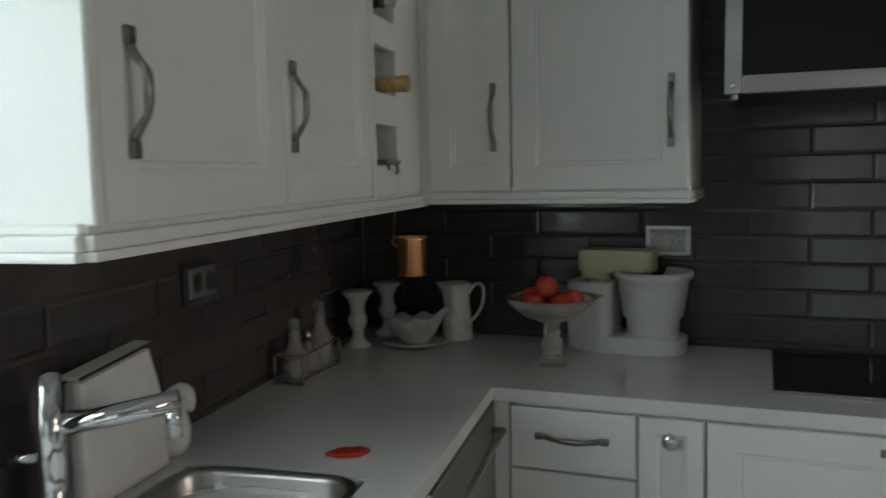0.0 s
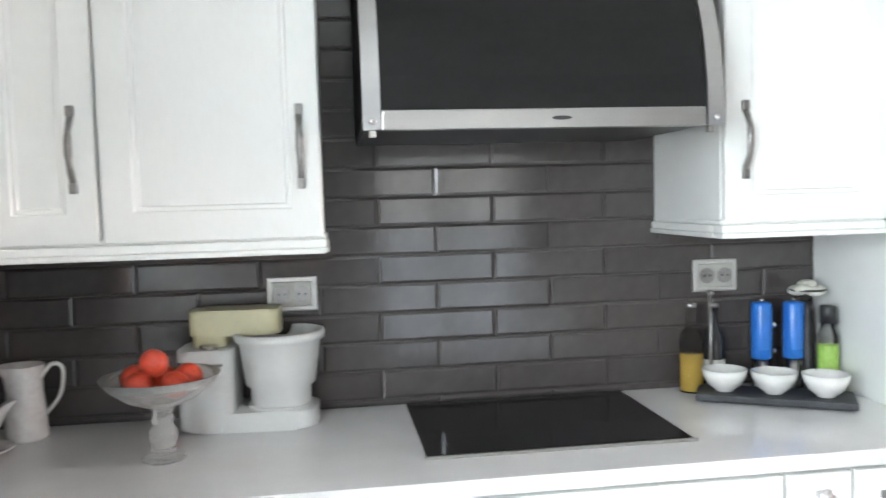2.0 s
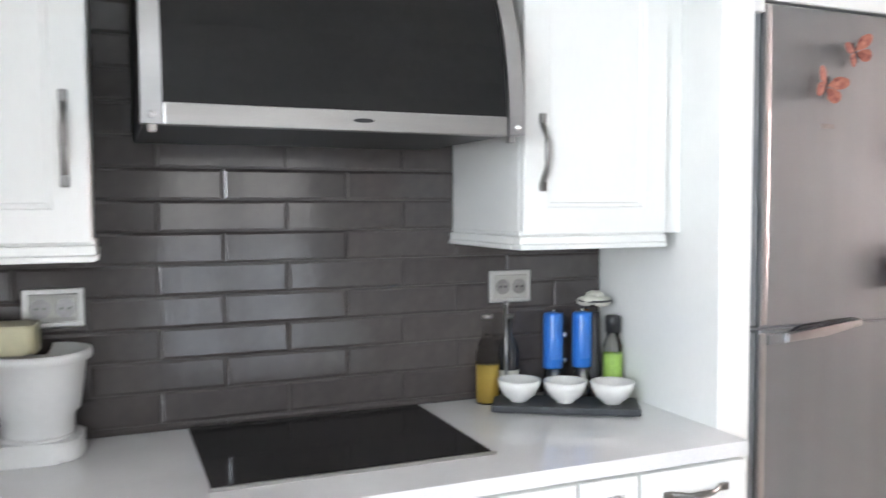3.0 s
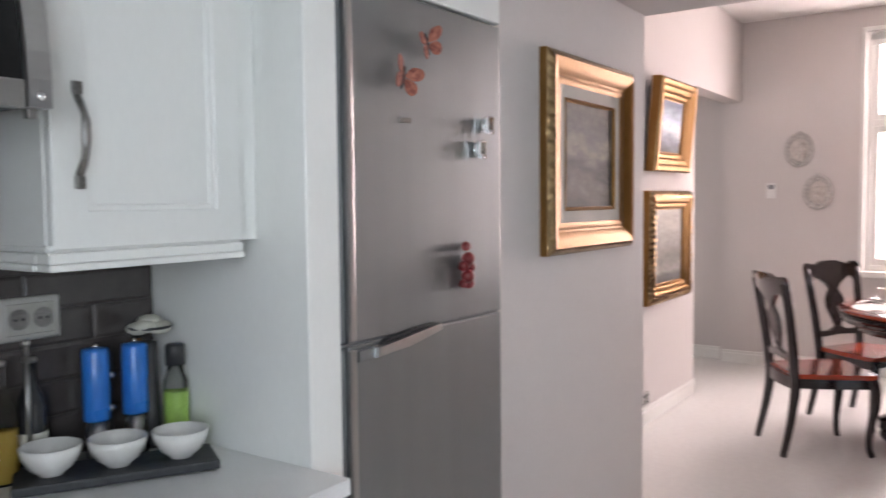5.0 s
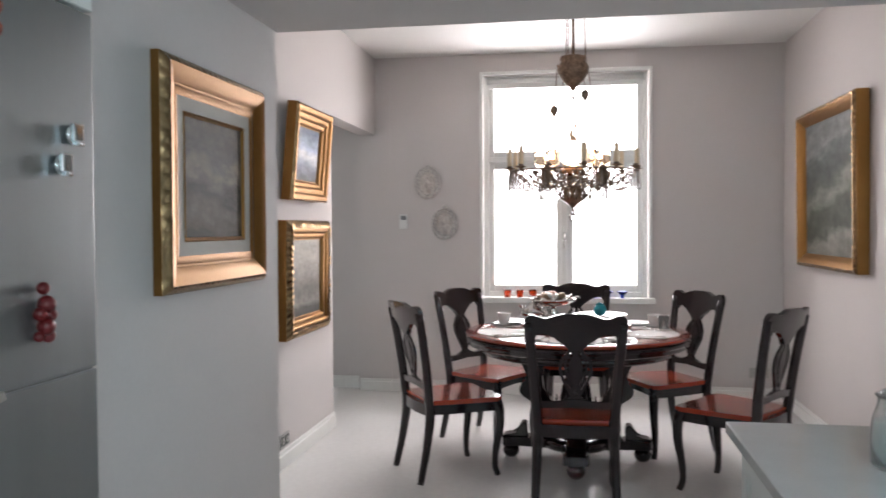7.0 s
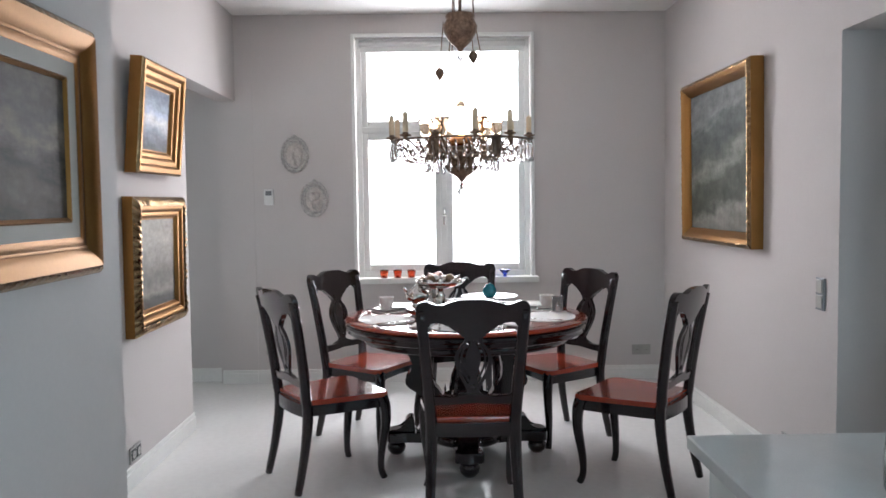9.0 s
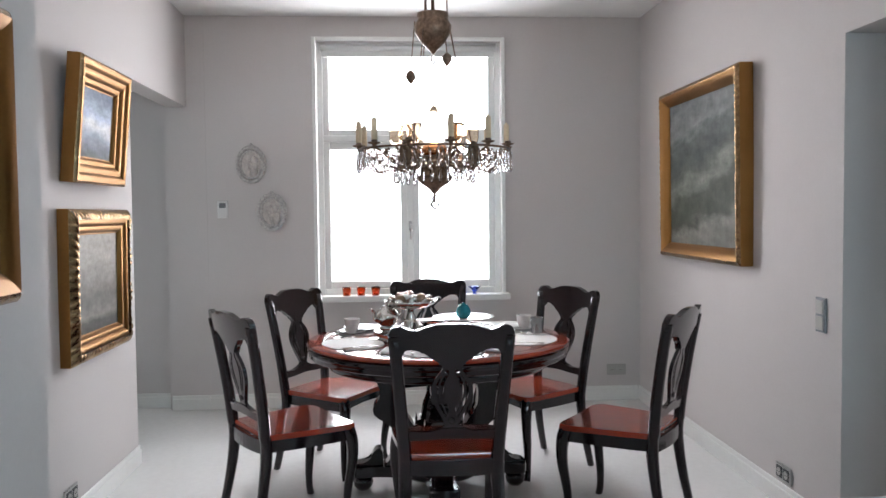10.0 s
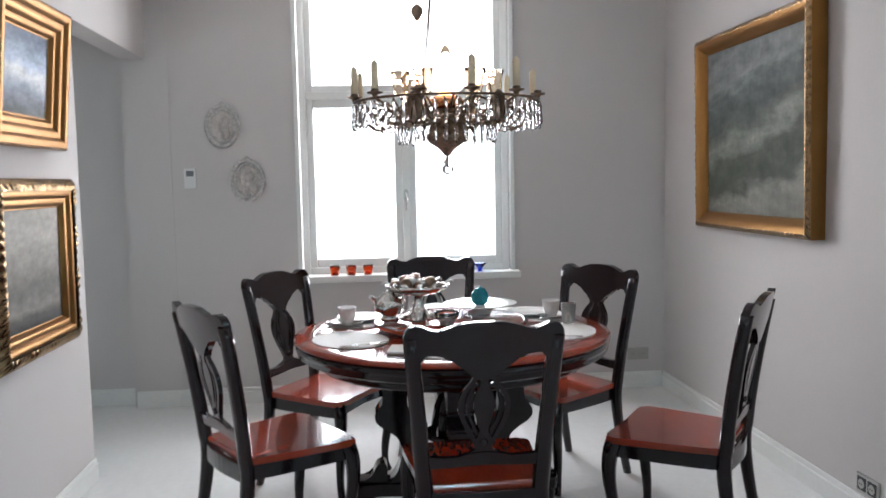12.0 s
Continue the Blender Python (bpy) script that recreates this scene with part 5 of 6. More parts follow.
part("column", lathe([(0, 0.13), (0.10, 0.13), (0.11, 0.16), (0.07, 0.20), (0.06, 0.28), (0.10, 0.36), (0.085, 0.44), (0.06, 0.50), (0.08, 0.56), (0.11, 0.60), (0, 0.60)], 32), WOOD_BLACK, tb)
scroll = smooth2([(0.195, 0.645), (0.345, 0.645), (0.342, 0.585), (0.318, 0.535), (0.306, 0.485), (0.332, 0.450), (0.348, 0.418), (0.334, 0.382), (0.285, 0.350), (0.246, 0.315), (0.236, 0.265), (0.250, 0.190), (0.290, 0.125)], 5)
inner = smooth2([(0.130, 0.125), (0.120, 0.20), (0.122, 0.29), (0.150, 0.355), (0.195, 0.415), (0.205, 0.500), (0.192, 0.58), (0.195, 0.645)], 5)
SCROLL = mesh_of("scroll_leg", prism(scroll + inner[:-1], "y", -0.055, 0.055, bev=0.006), WOOD_BLACK)
ARM = mesh_of("base_arm", prism(smooth2([(0.10, -0.11), (0.22, -0.075), (0.34, -0.06), (0.44, -0.075), (0.462, 0.0), (0.44, 0.075), (0.34, 0.06), (0.22, 0.075), (0.10, 0.11)], 4), "z", 0.075, 0.128, bev=0.008), WOOD_BLACK)
BLOCK = mesh_of("foot_scroll", prism(smooth2([(0.30, 0.128), (0.30, 0.20), (0.325, 0.215), (0.35, 0.195), (0.375, 0.15), (0.43, 0.142), (0.455, 0.128)], 4), "y", -0.045, 0.045, bev=0.005), WOOD_BLACK)
BUN = mesh_of("bun_foot", lathe([(0, 0), (0.032, 0.0), (0.05, 0.02), (0.054, 0.042), (0.046, 0.062), (0.034, 0.075), (0, 0.076)], 24, (0.405, 0, 0)), WOOD_BLACK)
for k in range(4):
    for nm, me in (("scroll_leg", SCROLL), ("base_arm", ARM), ("foot_scroll", BLOCK), ("bun_foot", BUN)):
        part(nm, me, None, tb, "", pose(0, 0, 0, 0, 0, 90 * k))
part("base_plate", lathe([(0, 0.078), (0.20, 0.078), (0.21, 0.09), (0.21, 0.122), (0.19, 0.135), (0, 0.136)], 40), WOOD_BLACK, tb)

part("shelf", lathe([(0, 0.300), (0.115, 0.300), (0.128, 0.308), (0.130, 0.330), (0.124, 0.332), (0.118, 0.316), (0, 0.314)], 32), WOOD_BLACK, tb, "small dark round shelf about the column")
for k in range(6):
    a = radians(60 * k + 20)
    part("shelf_post", lathe([(0, 0.330), (0.006, 0.330), (0.004, 0.342), (0.008, 0.352), (0.004, 0.364), (0.002, 0.380), (0, 0.381)], 8, (0.122 * math.cos(a), 0.122 * math.sin(a), 0)), SILVER, tb, "small bright turned post")

# ---- dining chairs ----
def back_x(z, y=0.0):
    """How far back the chair's back leans, and how it hollows across."""
    t = max(0.0, (z - 0.44) / 0.58)
    return -0.205 - 0.085 * t ** 1.35 - 0.020 * t * (1 - (y / 0.24) ** 2)


def bend(b):
    for k in range(-12, 13):
        bmesh.ops.bisect_plane(b, geom=b.verts[:] + b.edges[:] + b.faces[:], plane_co=(0, 0.02 * k + 0.0013, 0), plane_no=(0, 1, 0))
    for k in range(12):
        bmesh.ops.bisect_plane(b, geom=b.verts[:] + b.edges[:] + b.faces[:], plane_co=(0, 0, 0.483 + 0.05 * k), plane_no=(0, 0, 1))
    bmesh.ops.remove_doubles(b, verts=b.verts[:], dist=0.0014)
    for v in b.verts:
        v.co.x += back_x(v.co.z, v.co.y)
    return b


def make_chair():
    ch = thing("dining_chair", pose(0, 0, 0), "black lacquered dining chair with a glossy cherry seat and pierced splat", "chair", "chairs round the table")
    seat = smooth2([(-0.205, -0.19), (-0.05, -0.215), (0.12, -0.235), (0.215, -0.238), (0.238, -0.20), (0.232, 0.0), (0.238, 0.20), (0.215, 0.238), (0.12, 0.235), (-0.05, 0.215), (-0.205, 0.19)], 4)
    part("seat", prism(seat, "z", 0.437, 0.463, bev=0.009), WOOD_RED, ch, "glossy red-brown cherry seat")
    part("front_rail", prism([(u + 0, w) for u, w in ((-0.185, 0.437), (0.185, 0.437), (0.185, 0.385), (0.10, 0.392), (0.0, 0.397), (-0.10, 0.392), (-0.185, 0.385))], "x", 0.190, 0.212, bev=0.002), WOOD_BLACK, ch)
    for s in (-1, 1):
        rail = [(0.20, s * 0.222), (0.05, s * 0.215), (-0.10, s * 0.202), (-0.20, s * 0.188), (-0.20, s * 0.168), (-0.10, s * 0.182), (0.05, s * 0.195), (0.20, s * 0.202)]
        part("side_rail", prism(rail, "z", 0.380, 0.437, bev=0.002), WOOD_BLACK, ch)
        leg = curve([(0.205, s * 0.205, 0.440), (0.222, s * 0.220, 0.38), (0.222, s * 0.222, 0.28), (0.204, s * 0.208, 0.14), (0.202, s * 0.205, 0.05), (0.216, s * 0.216, 0.0)], 4)
        part("front_leg", tube(leg, [0.036 - 0.018 * min(1, k / 14) for k in range(len(leg))], 8, flat=1.0), WOOD_BLACK, ch)
        path = curve([(-0.265, s * 0.205, 0.0), (-0.225, s * 0.198, 0.18), (-0.200, s * 0.192, 0.36), (-0.203, s * 0.192, 0.46)], 4)[:-1]
        path += [Vector((back_x(z, 0.24 * s), s * (0.192 + 0.040 * ((z - 0.46) / 0.5)), z)) for z in (0.46, 0.54, 0.62, 0.70, 0.78, 0.86, 0.92, 0.965)]
        part("rear_leg", tube(path, [0.021 + 0.009 * min(1, k / 8) if k < 12 else 0.030 - 0.004 * (k - 12) / 8 for k in range(len(path))], 8, flat=0.9), WOOD_BLACK, ch)
    part("back_rail", prism(smooth2([(-0.215, -0.185), (-0.232, 0.0), (-0.215, 0.185)], 5) + list(reversed(smooth2([(-0.192, -0.185), (-0.208, 0.0), (-0.192, 0.185)], 5))), "z", 0.376, 0.440, bev=0.002), WOOD_BLACK, ch)
    half_top = [(0.0, 1.016), (0.06, 1.014), (0.11, 1.001), (0.145, 0.990), (0.175, 0.994), (0.205, 1.006), (0.235, 1.002), (0.253, 0.980), (0.252, 0.945)]
    half_low = [(0.236, 0.880), (0.205, 0.880), (0.196, 0.900), (0.168, 0.909), (0.122, 0.900), (0.085, 0.873), (0.050, 0.850), (0.034, 0.825)]
    right = smooth2(half_top, 4) + smooth2(half_low, 4)
    outline = right + [(-u, w) for u, w in reversed(right) if u > 1e-4]
    part("crest_rail", bend(prism(outline, "x", -0.014, 0.016, bev=0.005)), WOOD_BLACK, ch, "serpentine black crest rail")
    core = smooth2([(0.020, 0.840), (0.013, 0.818), (0.016, 0.800), (0.030, 0.770), (0.034, 0.735), (0.026, 0.695), (0.015, 0.660), (0.013, 0.640), (0.026, 0.622), (0.030, 0.606), (0.024, 0.592), (0.040, 0.578), (0.064, 0.570)], 4)
    part("splat", bend(prism(core + [(-u, w) for u, w in reversed(core)], "x", -0.008, 0.008, bev=0.003)), WOOD_BLACK, ch, "slender pierced black splat")
    for s in (-1, 1):
        for width, line in ((0.017, [(0.032, 0.842), (0.046, 0.815), (0.072, 0.782), (0.085, 0.745), (0.080, 0.702), (0.060, 0.655), (0.042, 0.622), (0.032, 0.596)]),
                            (0.009, [(0.030, 0.812), (0.050, 0.780), (0.058, 0.742), (0.052, 0.702), (0.036, 0.662), (0.026, 0.634)])):
            band = smooth2(line, 4)
            strip = [(s * u, w) for u, w in band] + [(s * (u - width), w - 0.002) for u, w in reversed(band)]
            part("splat_scroll", bend(prism(strip, "x", -0.008, 0.009, bev=0.002)), WOOD_BLACK, ch)
    part("rosette", lathe([(0, -0.015), (0.013, -0.013), (0.014, 0.0), (0.013, 0.013), (0, 0.015)], 16), WOOD_BLACK, ch, "", pose(back_x(0.607), 0, 0.607, 0, 90, 0))
    low = smooth2([(-0.196, 0.566), (-0.10, 0.560), (-0.055, 0.570), (0.0, 0.575), (0.055, 0.570), (0.10, 0.560), (0.196, 0.566)], 4) + smooth2([(0.196, 0.524), (0.10, 0.526), (0.0, 0.531), (-0.10, 0.526), (-0.196, 0.524)], 4)
    part("cross_rail", bend(prism(low, "x", -0.012, 0.014, bev=0.003)), WOOD_BLACK, ch)
    return ch


CHAIRS = [(6.30, 1.515, 1), (6.705, 2.255, -58), (6.565, 0.650, 54), (7.47, 2.090, -121), (7.375, 0.955, 120), (7.935, 1.510, 180)]
chair = make_chair()
chair.matrix_world = pose(CHAIRS[0][0], CHAIRS[0][1], 0, 0, 0, CHAIRS[0][2])
for x, y, a in CHAIRS[1:]:
    copy_thing(chair, pose(x, y, 0, 0, 0, a))

# ---- things on the table ----
ON = 0.7715 * 1.039


def at_table(u, v, z=0.0, turn=0):
    return pose(TX + u, TY + v, ON + z, 0, 0, turn)


mat_first = None
for a in (180, 112, 252, 55, 305, 0):
    c, s = math.cos(radians(a)), math.sin(radians(a))
    m = at_table(0.475 * c, 0.475 * s, 0, a)
    if mat_first is None:
        oval = [(0.150 * math.cos(2 * math.pi * k / 40) * (1 + 0.012 * (k % 2)), 0.195 * math.sin(2 * math.pi * k / 40) * (1 + 0.012 * (k % 2))) for k in range(40)]
        mat_first = single("placemat", prism(oval, "z", 0.0, 0.003), LINEN, "oval white lace placemat on the round table", "placemat", m, "placemats")
    else:
        copy_thing(mat_first, m)
PLATE = [(0, 0.003), (0.055, 0.0), (0.06, 0.003), (0.085, 0.010), (0.115, 0.018), (0.113, 0.021), (0.083, 0.014), (0.055, 0.008), (0, 0.008)]
plate_first = None
for a, rr in ((180, 0.49), (55, 0.49), (305, 0.49), (0, 0.50)):
    m = at_table(rr * math.cos(radians(a)), rr * math.sin(radians(a)), 0.003)
    if plate_first is None:
        plate_first = single("dinner_plate", lathe(PLATE, 40), PORCELAIN, "white porcelain dinner plate on a lace placemat", "plate", m, "dinner plates")
    else:
        copy_thing(plate_first, m)


def cup(u, v, turn, label):
    c = thing("teacup", at_table(u, v, 0.003, turn), label, "cup", "teacups")
    part("saucer", lathe([(0, 0.003), (0.035, 0.0), (0.06, 0.008), (0.078, 0.016), (0.076, 0.018), (0.05, 0.010), (0, 0.007)], 32), PORCELAIN, c)
    part("cup", lathe([(0, 0.009), (0.024, 0.009), (0.027, 0.016), (0.036, 0.035), (0.041, 0.075), (0.043, 0.082), (0.040, 0.082), (0.033, 0.036), (0, 0.018)], 28), FLORAL, c)
    part("handle", tube(curve([(0.040, 0, 0.068), (0.062, 0, 0.070), (0.064, 0, 0.040), (0.034, 0, 0.030)], 4), 0.004, 8), PORCELAIN, c)
    return c


cup(0.17, 0.46, 30, "white teacup on a saucer near the table edge")
cup(0.19, -0.49, -40, "white teacup on a saucer beside a napkin")
cup(0.44, 0.24, 60, "white teacup on a saucer at the far side")

# turning tray in the middle of the table
susan = thing("lazy_susan", at_table(0.03, 0.0), "round cherry lazy Susan in the middle of the table", "lazy susan")
part("disc", lathe([(0, 0.018), (0.335, 0.018), (0.343, 0.024), (0.343, 0.032), (0.335, 0.037), (0, 0.037)], 64), WOOD_RED, susan)
part("rim", lathe([(0.322, 0.0372), (0.326, 0.0392), (0.334, 0.0392), (0.338, 0.0365)], 64), WOOD_BLACK, susan)
part("base", lathe([(0, 0.0), (0.16, 0.0), (0.16, 0.018), (0, 0.018)], 40), WOOD_BLACK, susan)

# silver centrepiece
cp = thing("centrepiece", at_table(0.10, 0.14, 0.0375), "ornate silver tiered centrepiece with rosy and golden ornaments", "centrepiece")
part("foot", lathe([(0, 0), (0.085, 0.0), (0.088, 0.008), (0.05, 0.020), (0.025, 0.045), (0.03, 0.06), (0.018, 0.08), (0.02, 0.10), (0, 0.10)], 32), SILVER, cp)
part("dish", lathe([(0, 0.10), (0.03, 0.10), (0.09, 0.112), (0.135, 0.135), (0.145, 0.150), (0.141, 0.151), (0.128, 0.138), (0.08, 0.118), (0, 0.108)], 40), SILVER, cp)
rnd = random.Random(5)
for k in range(22):
    a, r = rnd.uniform(0, 6.28), rnd.uniform(0.0, 0.105)
    part("ornament", ball(rnd.uniform(0.018, 0.032), (r * math.cos(a), r * math.sin(a), 0.140 + rnd.uniform(0, 0.05) * (1 - r / 0.15)), 12, tall=rnd.uniform(0.6, 1.2)),
         rnd.choice((ROSE, ROSE, ROSE, SILVER, BRONZE, PORCELAIN)), cp)
for k in range(8):
    a = k * 0.785
    part("leaf", tube(curve([(0.10 * math.cos(a), 0.10 * math.sin(a), 0.14), (0.15 * math.cos(a), 0.15 * math.sin(a), 0.165), (0.165 * math.cos(a), 0.165 * math.sin(a), 0.150)], 4), [0.012, 0.013, 0.013, 0.012, 0.010, 0.009, 0.006, 0.004, 0.002], 6, flat=0.4), SILVER if k % 2 else PORCELAIN, cp)
jar = thing("lidded_jar", at_table(0.165, -0.150, 0.0760), "small round turquoise glazed jar with a pale lid", "jar")
part("body", lathe([(0, 0.0), (0.022, 0.0), (0.036, 0.015), (0.042, 0.036), (0.036, 0.058), (0.025, 0.070), (0, 0.072)], 32), TURQUOISE, jar)
part("lid", lathe([(0, 0.069), (0.028, 0.069), (0.024, 0.076), (0.009, 0.080), (0.008, 0.085), (0, 0.087)], 24), TURQUOISE, jar)
big = thing("cake_stand", at_table(0.175, -0.150, 0.0375), "large white porcelain plate on a low foot", "plate")
part("foot", lathe([(0, 0), (0.055, 0), (0.058, 0.004), (0.035, 0.014), (0.032, 0.026), (0.05, 0.032), (0, 0.032)], 32), PORCELAIN, big)
part("plate", lathe([(0, 0.032), (0.06, 0.031), (0.13, 0.036), (0.170, 0.044), (0.172, 0.047), (0.168, 0.048), (0.125, 0.041), (0.06, 0.0375), (0, 0.0375)], 48), PORCELAIN, big)
pot = thing("teapot", at_table(0.08, 0.27, 0.0375, 140), "silver teapot with a curved spout", "teapot")
part("body", lathe([(0, 0.0), (0.04, 0.0), (0.042, 0.006), (0.030, 0.014), (0.055, 0.035), (0.068, 0.065), (0.055, 0.095), (0.030, 0.110), (0.028, 0.116), (0.02, 0.126), (0.008, 0.130), (0.01, 0.142), (0, 0.146)], 32), SILVER, pot)
part("spout", tube(curve([(0.058, 0, 0.05), (0.095, 0, 0.065), (0.105, 0, 0.100), (0.130, 0, 0.118)], 5), [0.014] * 6 + [0.010] * 6 + [0.008] * 4, 10), SILVER, pot)
part("handle", tube(curve([(-0.055, 0, 0.09), (-0.10, 0, 0.11), (-0.11, 0, 0.06), (-0.06, 0, 0.035)], 5), 0.005, 8), SILVER, pot)
cream = thing("cream_jug", at_table(-0.10, 0.15, 0.0375, 200), "small silver cream jug", "jug")
part("body", lathe([(0, 0), (0.028, 0), (0.03, 0.006), (0.038, 0.03), (0.030, 0.055), (0.034, 0.070), (0.031, 0.070), (0.027, 0.055), (0, 0.02)], 24), SILVER, cream)
part("handle", tube(curve([(-0.030, 0, 0.06), (-0.052, 0, 0.055), (-0.045, 0, 0.028), (-0.034, 0, 0.02)], 4), 0.0035, 8), SILVER, cream)
sug = thing("sugar_bowl", at_table(-0.10, 0.03, 0.0375, 30), "small cut-glass sugar bowl", "bowl")
part("bowl", lathe([(0, 0), (0.03, 0), (0.032, 0.005), (0.05, 0.03), (0.056, 0.055), (0.052, 0.055), (0.045, 0.03), (0, 0.010)], 16), GLASS, sug)
part("sugar", ball(0.036, (0, 0, 0.026), 16, tall=0.6), PORCELAIN, sug)


def cutlery(u, v, turn, kind):
    c = thing(kind, at_table(u, v, 0.004, turn), f"polished silver {kind.replace('_', ' ')} laid beside a plate", "cutlery", "cutlery")
    part("handle", tube([(-0.10, 0, 0.004), (-0.03, 0, 0.005), (0.03, 0, 0.005)], [0.008, 0.004, 0.0035], 6, flat=0.4), SILVER, c)
    if kind == "table_knife":
        part("blade", prism([(0.03, -0.006), (0.11, -0.007), (0.12, 0.0), (0.11, 0.006), (0.03, 0.005)], "z", 0.003, 0.005), SILVER, c)
    else:
        part("bowl", ball(0.016, (0.055, 0, 0.006), 12, tall=0.25), SILVER, c)


for a in (180, 112, 252, 55, 305, 0):
    for off, kind in ((0.15, "table_knife"), (-0.15, "dessert_spoon"), (0.175, "dessert_spoon")):
        b = radians(a)
        cutlery(0.48 * math.cos(b) - off * math.sin(b), 0.48 * math.sin(b) + off * math.cos(b), a + 180, kind)
nap = None
for a in (152, 208, 30, 325):
    m = at_table(0.50 * math.cos(radians(a)), 0.50 * math.sin(radians(a)), 0.003, a + 20)
    if nap is None:
        b = prism([(-0.07, -0.05), (0.07, -0.055), (0.075, 0.05), (-0.065, 0.055)], "z", 0.0, 0.010, bev=0.003)
        nap = single("napkin", b, LINEN, "folded white linen napkin on the table", "napkin", m, "napkins")
    else:
        copy_thing(nap, m)
for u, v, h in ((0.02, -0.53, 0.09), (0.42, 0.20, 0.10)):
    gl = thing("drinking_glass", at_table(u, v, 0.003), "small clear drinking glass on the table", "glass", "drinking glasses")
    part("glass", lathe([(0, 0.0), (0.026, 0.0), (0.028, 0.004), (0.034, h), (0.032, h), (0.025, 0.010), (0, 0.008)], 24), DISH_GLASS, gl)

# ---- chandelier ----
CX, CY, CZ = 6.95, 1.525, 0.0
chd = thing("chandelier", pose(CX, CY, CZ), "bronze lamp chandelier with candles and hanging crystal drops", "chandelier")
part("bowl", lathe([(0, 1.555), (0.012, 1.556), (0.03, 1.580), (0.075, 1.610), (0.098, 1.640), (0.075, 1.650), (0.070, 1.70), (0.080, 1.735), (0.060, 1.750), (0, 1.752)], 32), BRONZE, chd, "pointed dark bronze bowl")
part("finial", lathe([(0, 1.474), (0.014, 1.478), (0.026, 1.494), (0.027, 1.506), (0.014, 1.520), (0.020, 1.530), (0.010, 1.544), (0.006, 1.556), (0, 1.557)], 10), GLASS, chd, "faceted glass finial")
part("finial_pin", tube([(0, 0, 1.505), (0, 0, 1.558)], 0.004, 8), BRONZE, chd)
SHADE_ME = mesh_of("tulip_shade", lathe([(0.012, 0.0), (0.024, 0.004), (0.032, 0.030), (0.034, 0.070), (0.042, 0.100), (0.040, 0.100), (0.032, 0.070), (0.030, 0.030), (0.022, 0.008), (0.012, 0.004)], 14), SHADE_GLASS)
for a in (118, 150, 206, 236, 40, 320):
    c, s = math.cos(radians(a)), math.sin(radians(a))
    part("tulip_shade", SHADE_ME, None, chd, "amber glass tulip shade", pose(0.22 * c, 0.22 * s, 1.792))
    part("shade_arm", tube(curve([(0.10 * c, 0.10 * s, 1.715), (0.17 * c, 0.17 * s, 1.725), (0.22 * c, 0.22 * s, 1.793)], 4), 0.006, 8), BRONZE, chd)
SHIELD_ME = mesh_of("shield", lathe([(0, -0.006), (0.024, -0.005), (0.030, 0.0), (0.024, 0.005), (0, 0.006)], 20), BRONZE)
for a in (156, 207, 105, 258, 25, 335):
    c, s = math.cos(radians(a)), math.sin(radians(a))
    part("shield", SHIELD_ME, None, chd, "oval bronze shield", pose(0.372 * c, 0.372 * s, 1.735, 0, 0, a) @ pose(0, 0, 0, 0, 90, 0) @ Matrix.Diagonal((2.0, 1.15, 1.0, 1.0)))
part("ring", lathe([(0.381, 1.771), (0.390, 1.772), (0.392, 1.776), (0.390, 1.780), (0.381, 1.781), (0.379, 1.776), (0.381, 1.771)], 64), BRONZE, chd)
part("inner_ring", lathe([(0.195, 1.700), (0.206, 1.703), (0.208, 1.712), (0.196, 1.716), (0.190, 1.708), (0.195, 1.700)], 48), BRONZE, chd)
part("oil_font", lathe([(0, 1.750), (0.06, 1.752), (0.075, 1.775), (0.06, 1.800), (0.03, 1.808), (0, 1.81)], 28), COPPER, chd, "warm glowing copper lamp font")
part("bulb", ball(0.020, (0, 0, 1.826), 14, tall=1.3), LAMP_GLOW, chd, "small lit bulb")
part("shade", lathe([(0.050, 1.820), (0.085, 1.845), (0.100, 1.890), (0.080, 1.935), (0.045, 1.960), (0.042, 1.960), (0.077, 1.934), (0.096, 1.890), (0.082, 1.848), (0.048, 1.824)], 32), OPAL, chd, "white opal glass shade")
part("chimney", lathe([(0.026, 1.95), (0.024, 2.06), (0.0225, 2.06), (0.0245, 1.95)], 20), SHADE_GLASS, chd, "clear glass lamp chimney")
CANDLE_ME = mesh_of("candle", lathe([(0, 0.012), (0.0145, 0.012), (0.014, 0.122), (0.005, 0.130), (0, 0.138)], 12), CANDLE)
CUP_ME = mesh_of("candle_cup", lathe([(0, -0.012), (0.010, -0.010), (0.012, 0.0), (0.030, 0.004), (0.032, 0.010), (0.016, 0.010), (0.015, 0.022), (0, 0.022)], 16), BRONZE)
DROP_ME = mesh_of("crystal_drop", lathe([(0, -0.100), (0.008, -0.088), (0.011, -0.070), (0.005, -0.020), (0.008, -0.010), (0.003, 0.0), (0, 0.001)], 6), GLASS)
BEAD_ME = mesh_of("crystal_bead", lathe([(0, -0.010), (0.008, -0.002), (0.008, 0.002), (0, 0.010)], 6), GLASS)
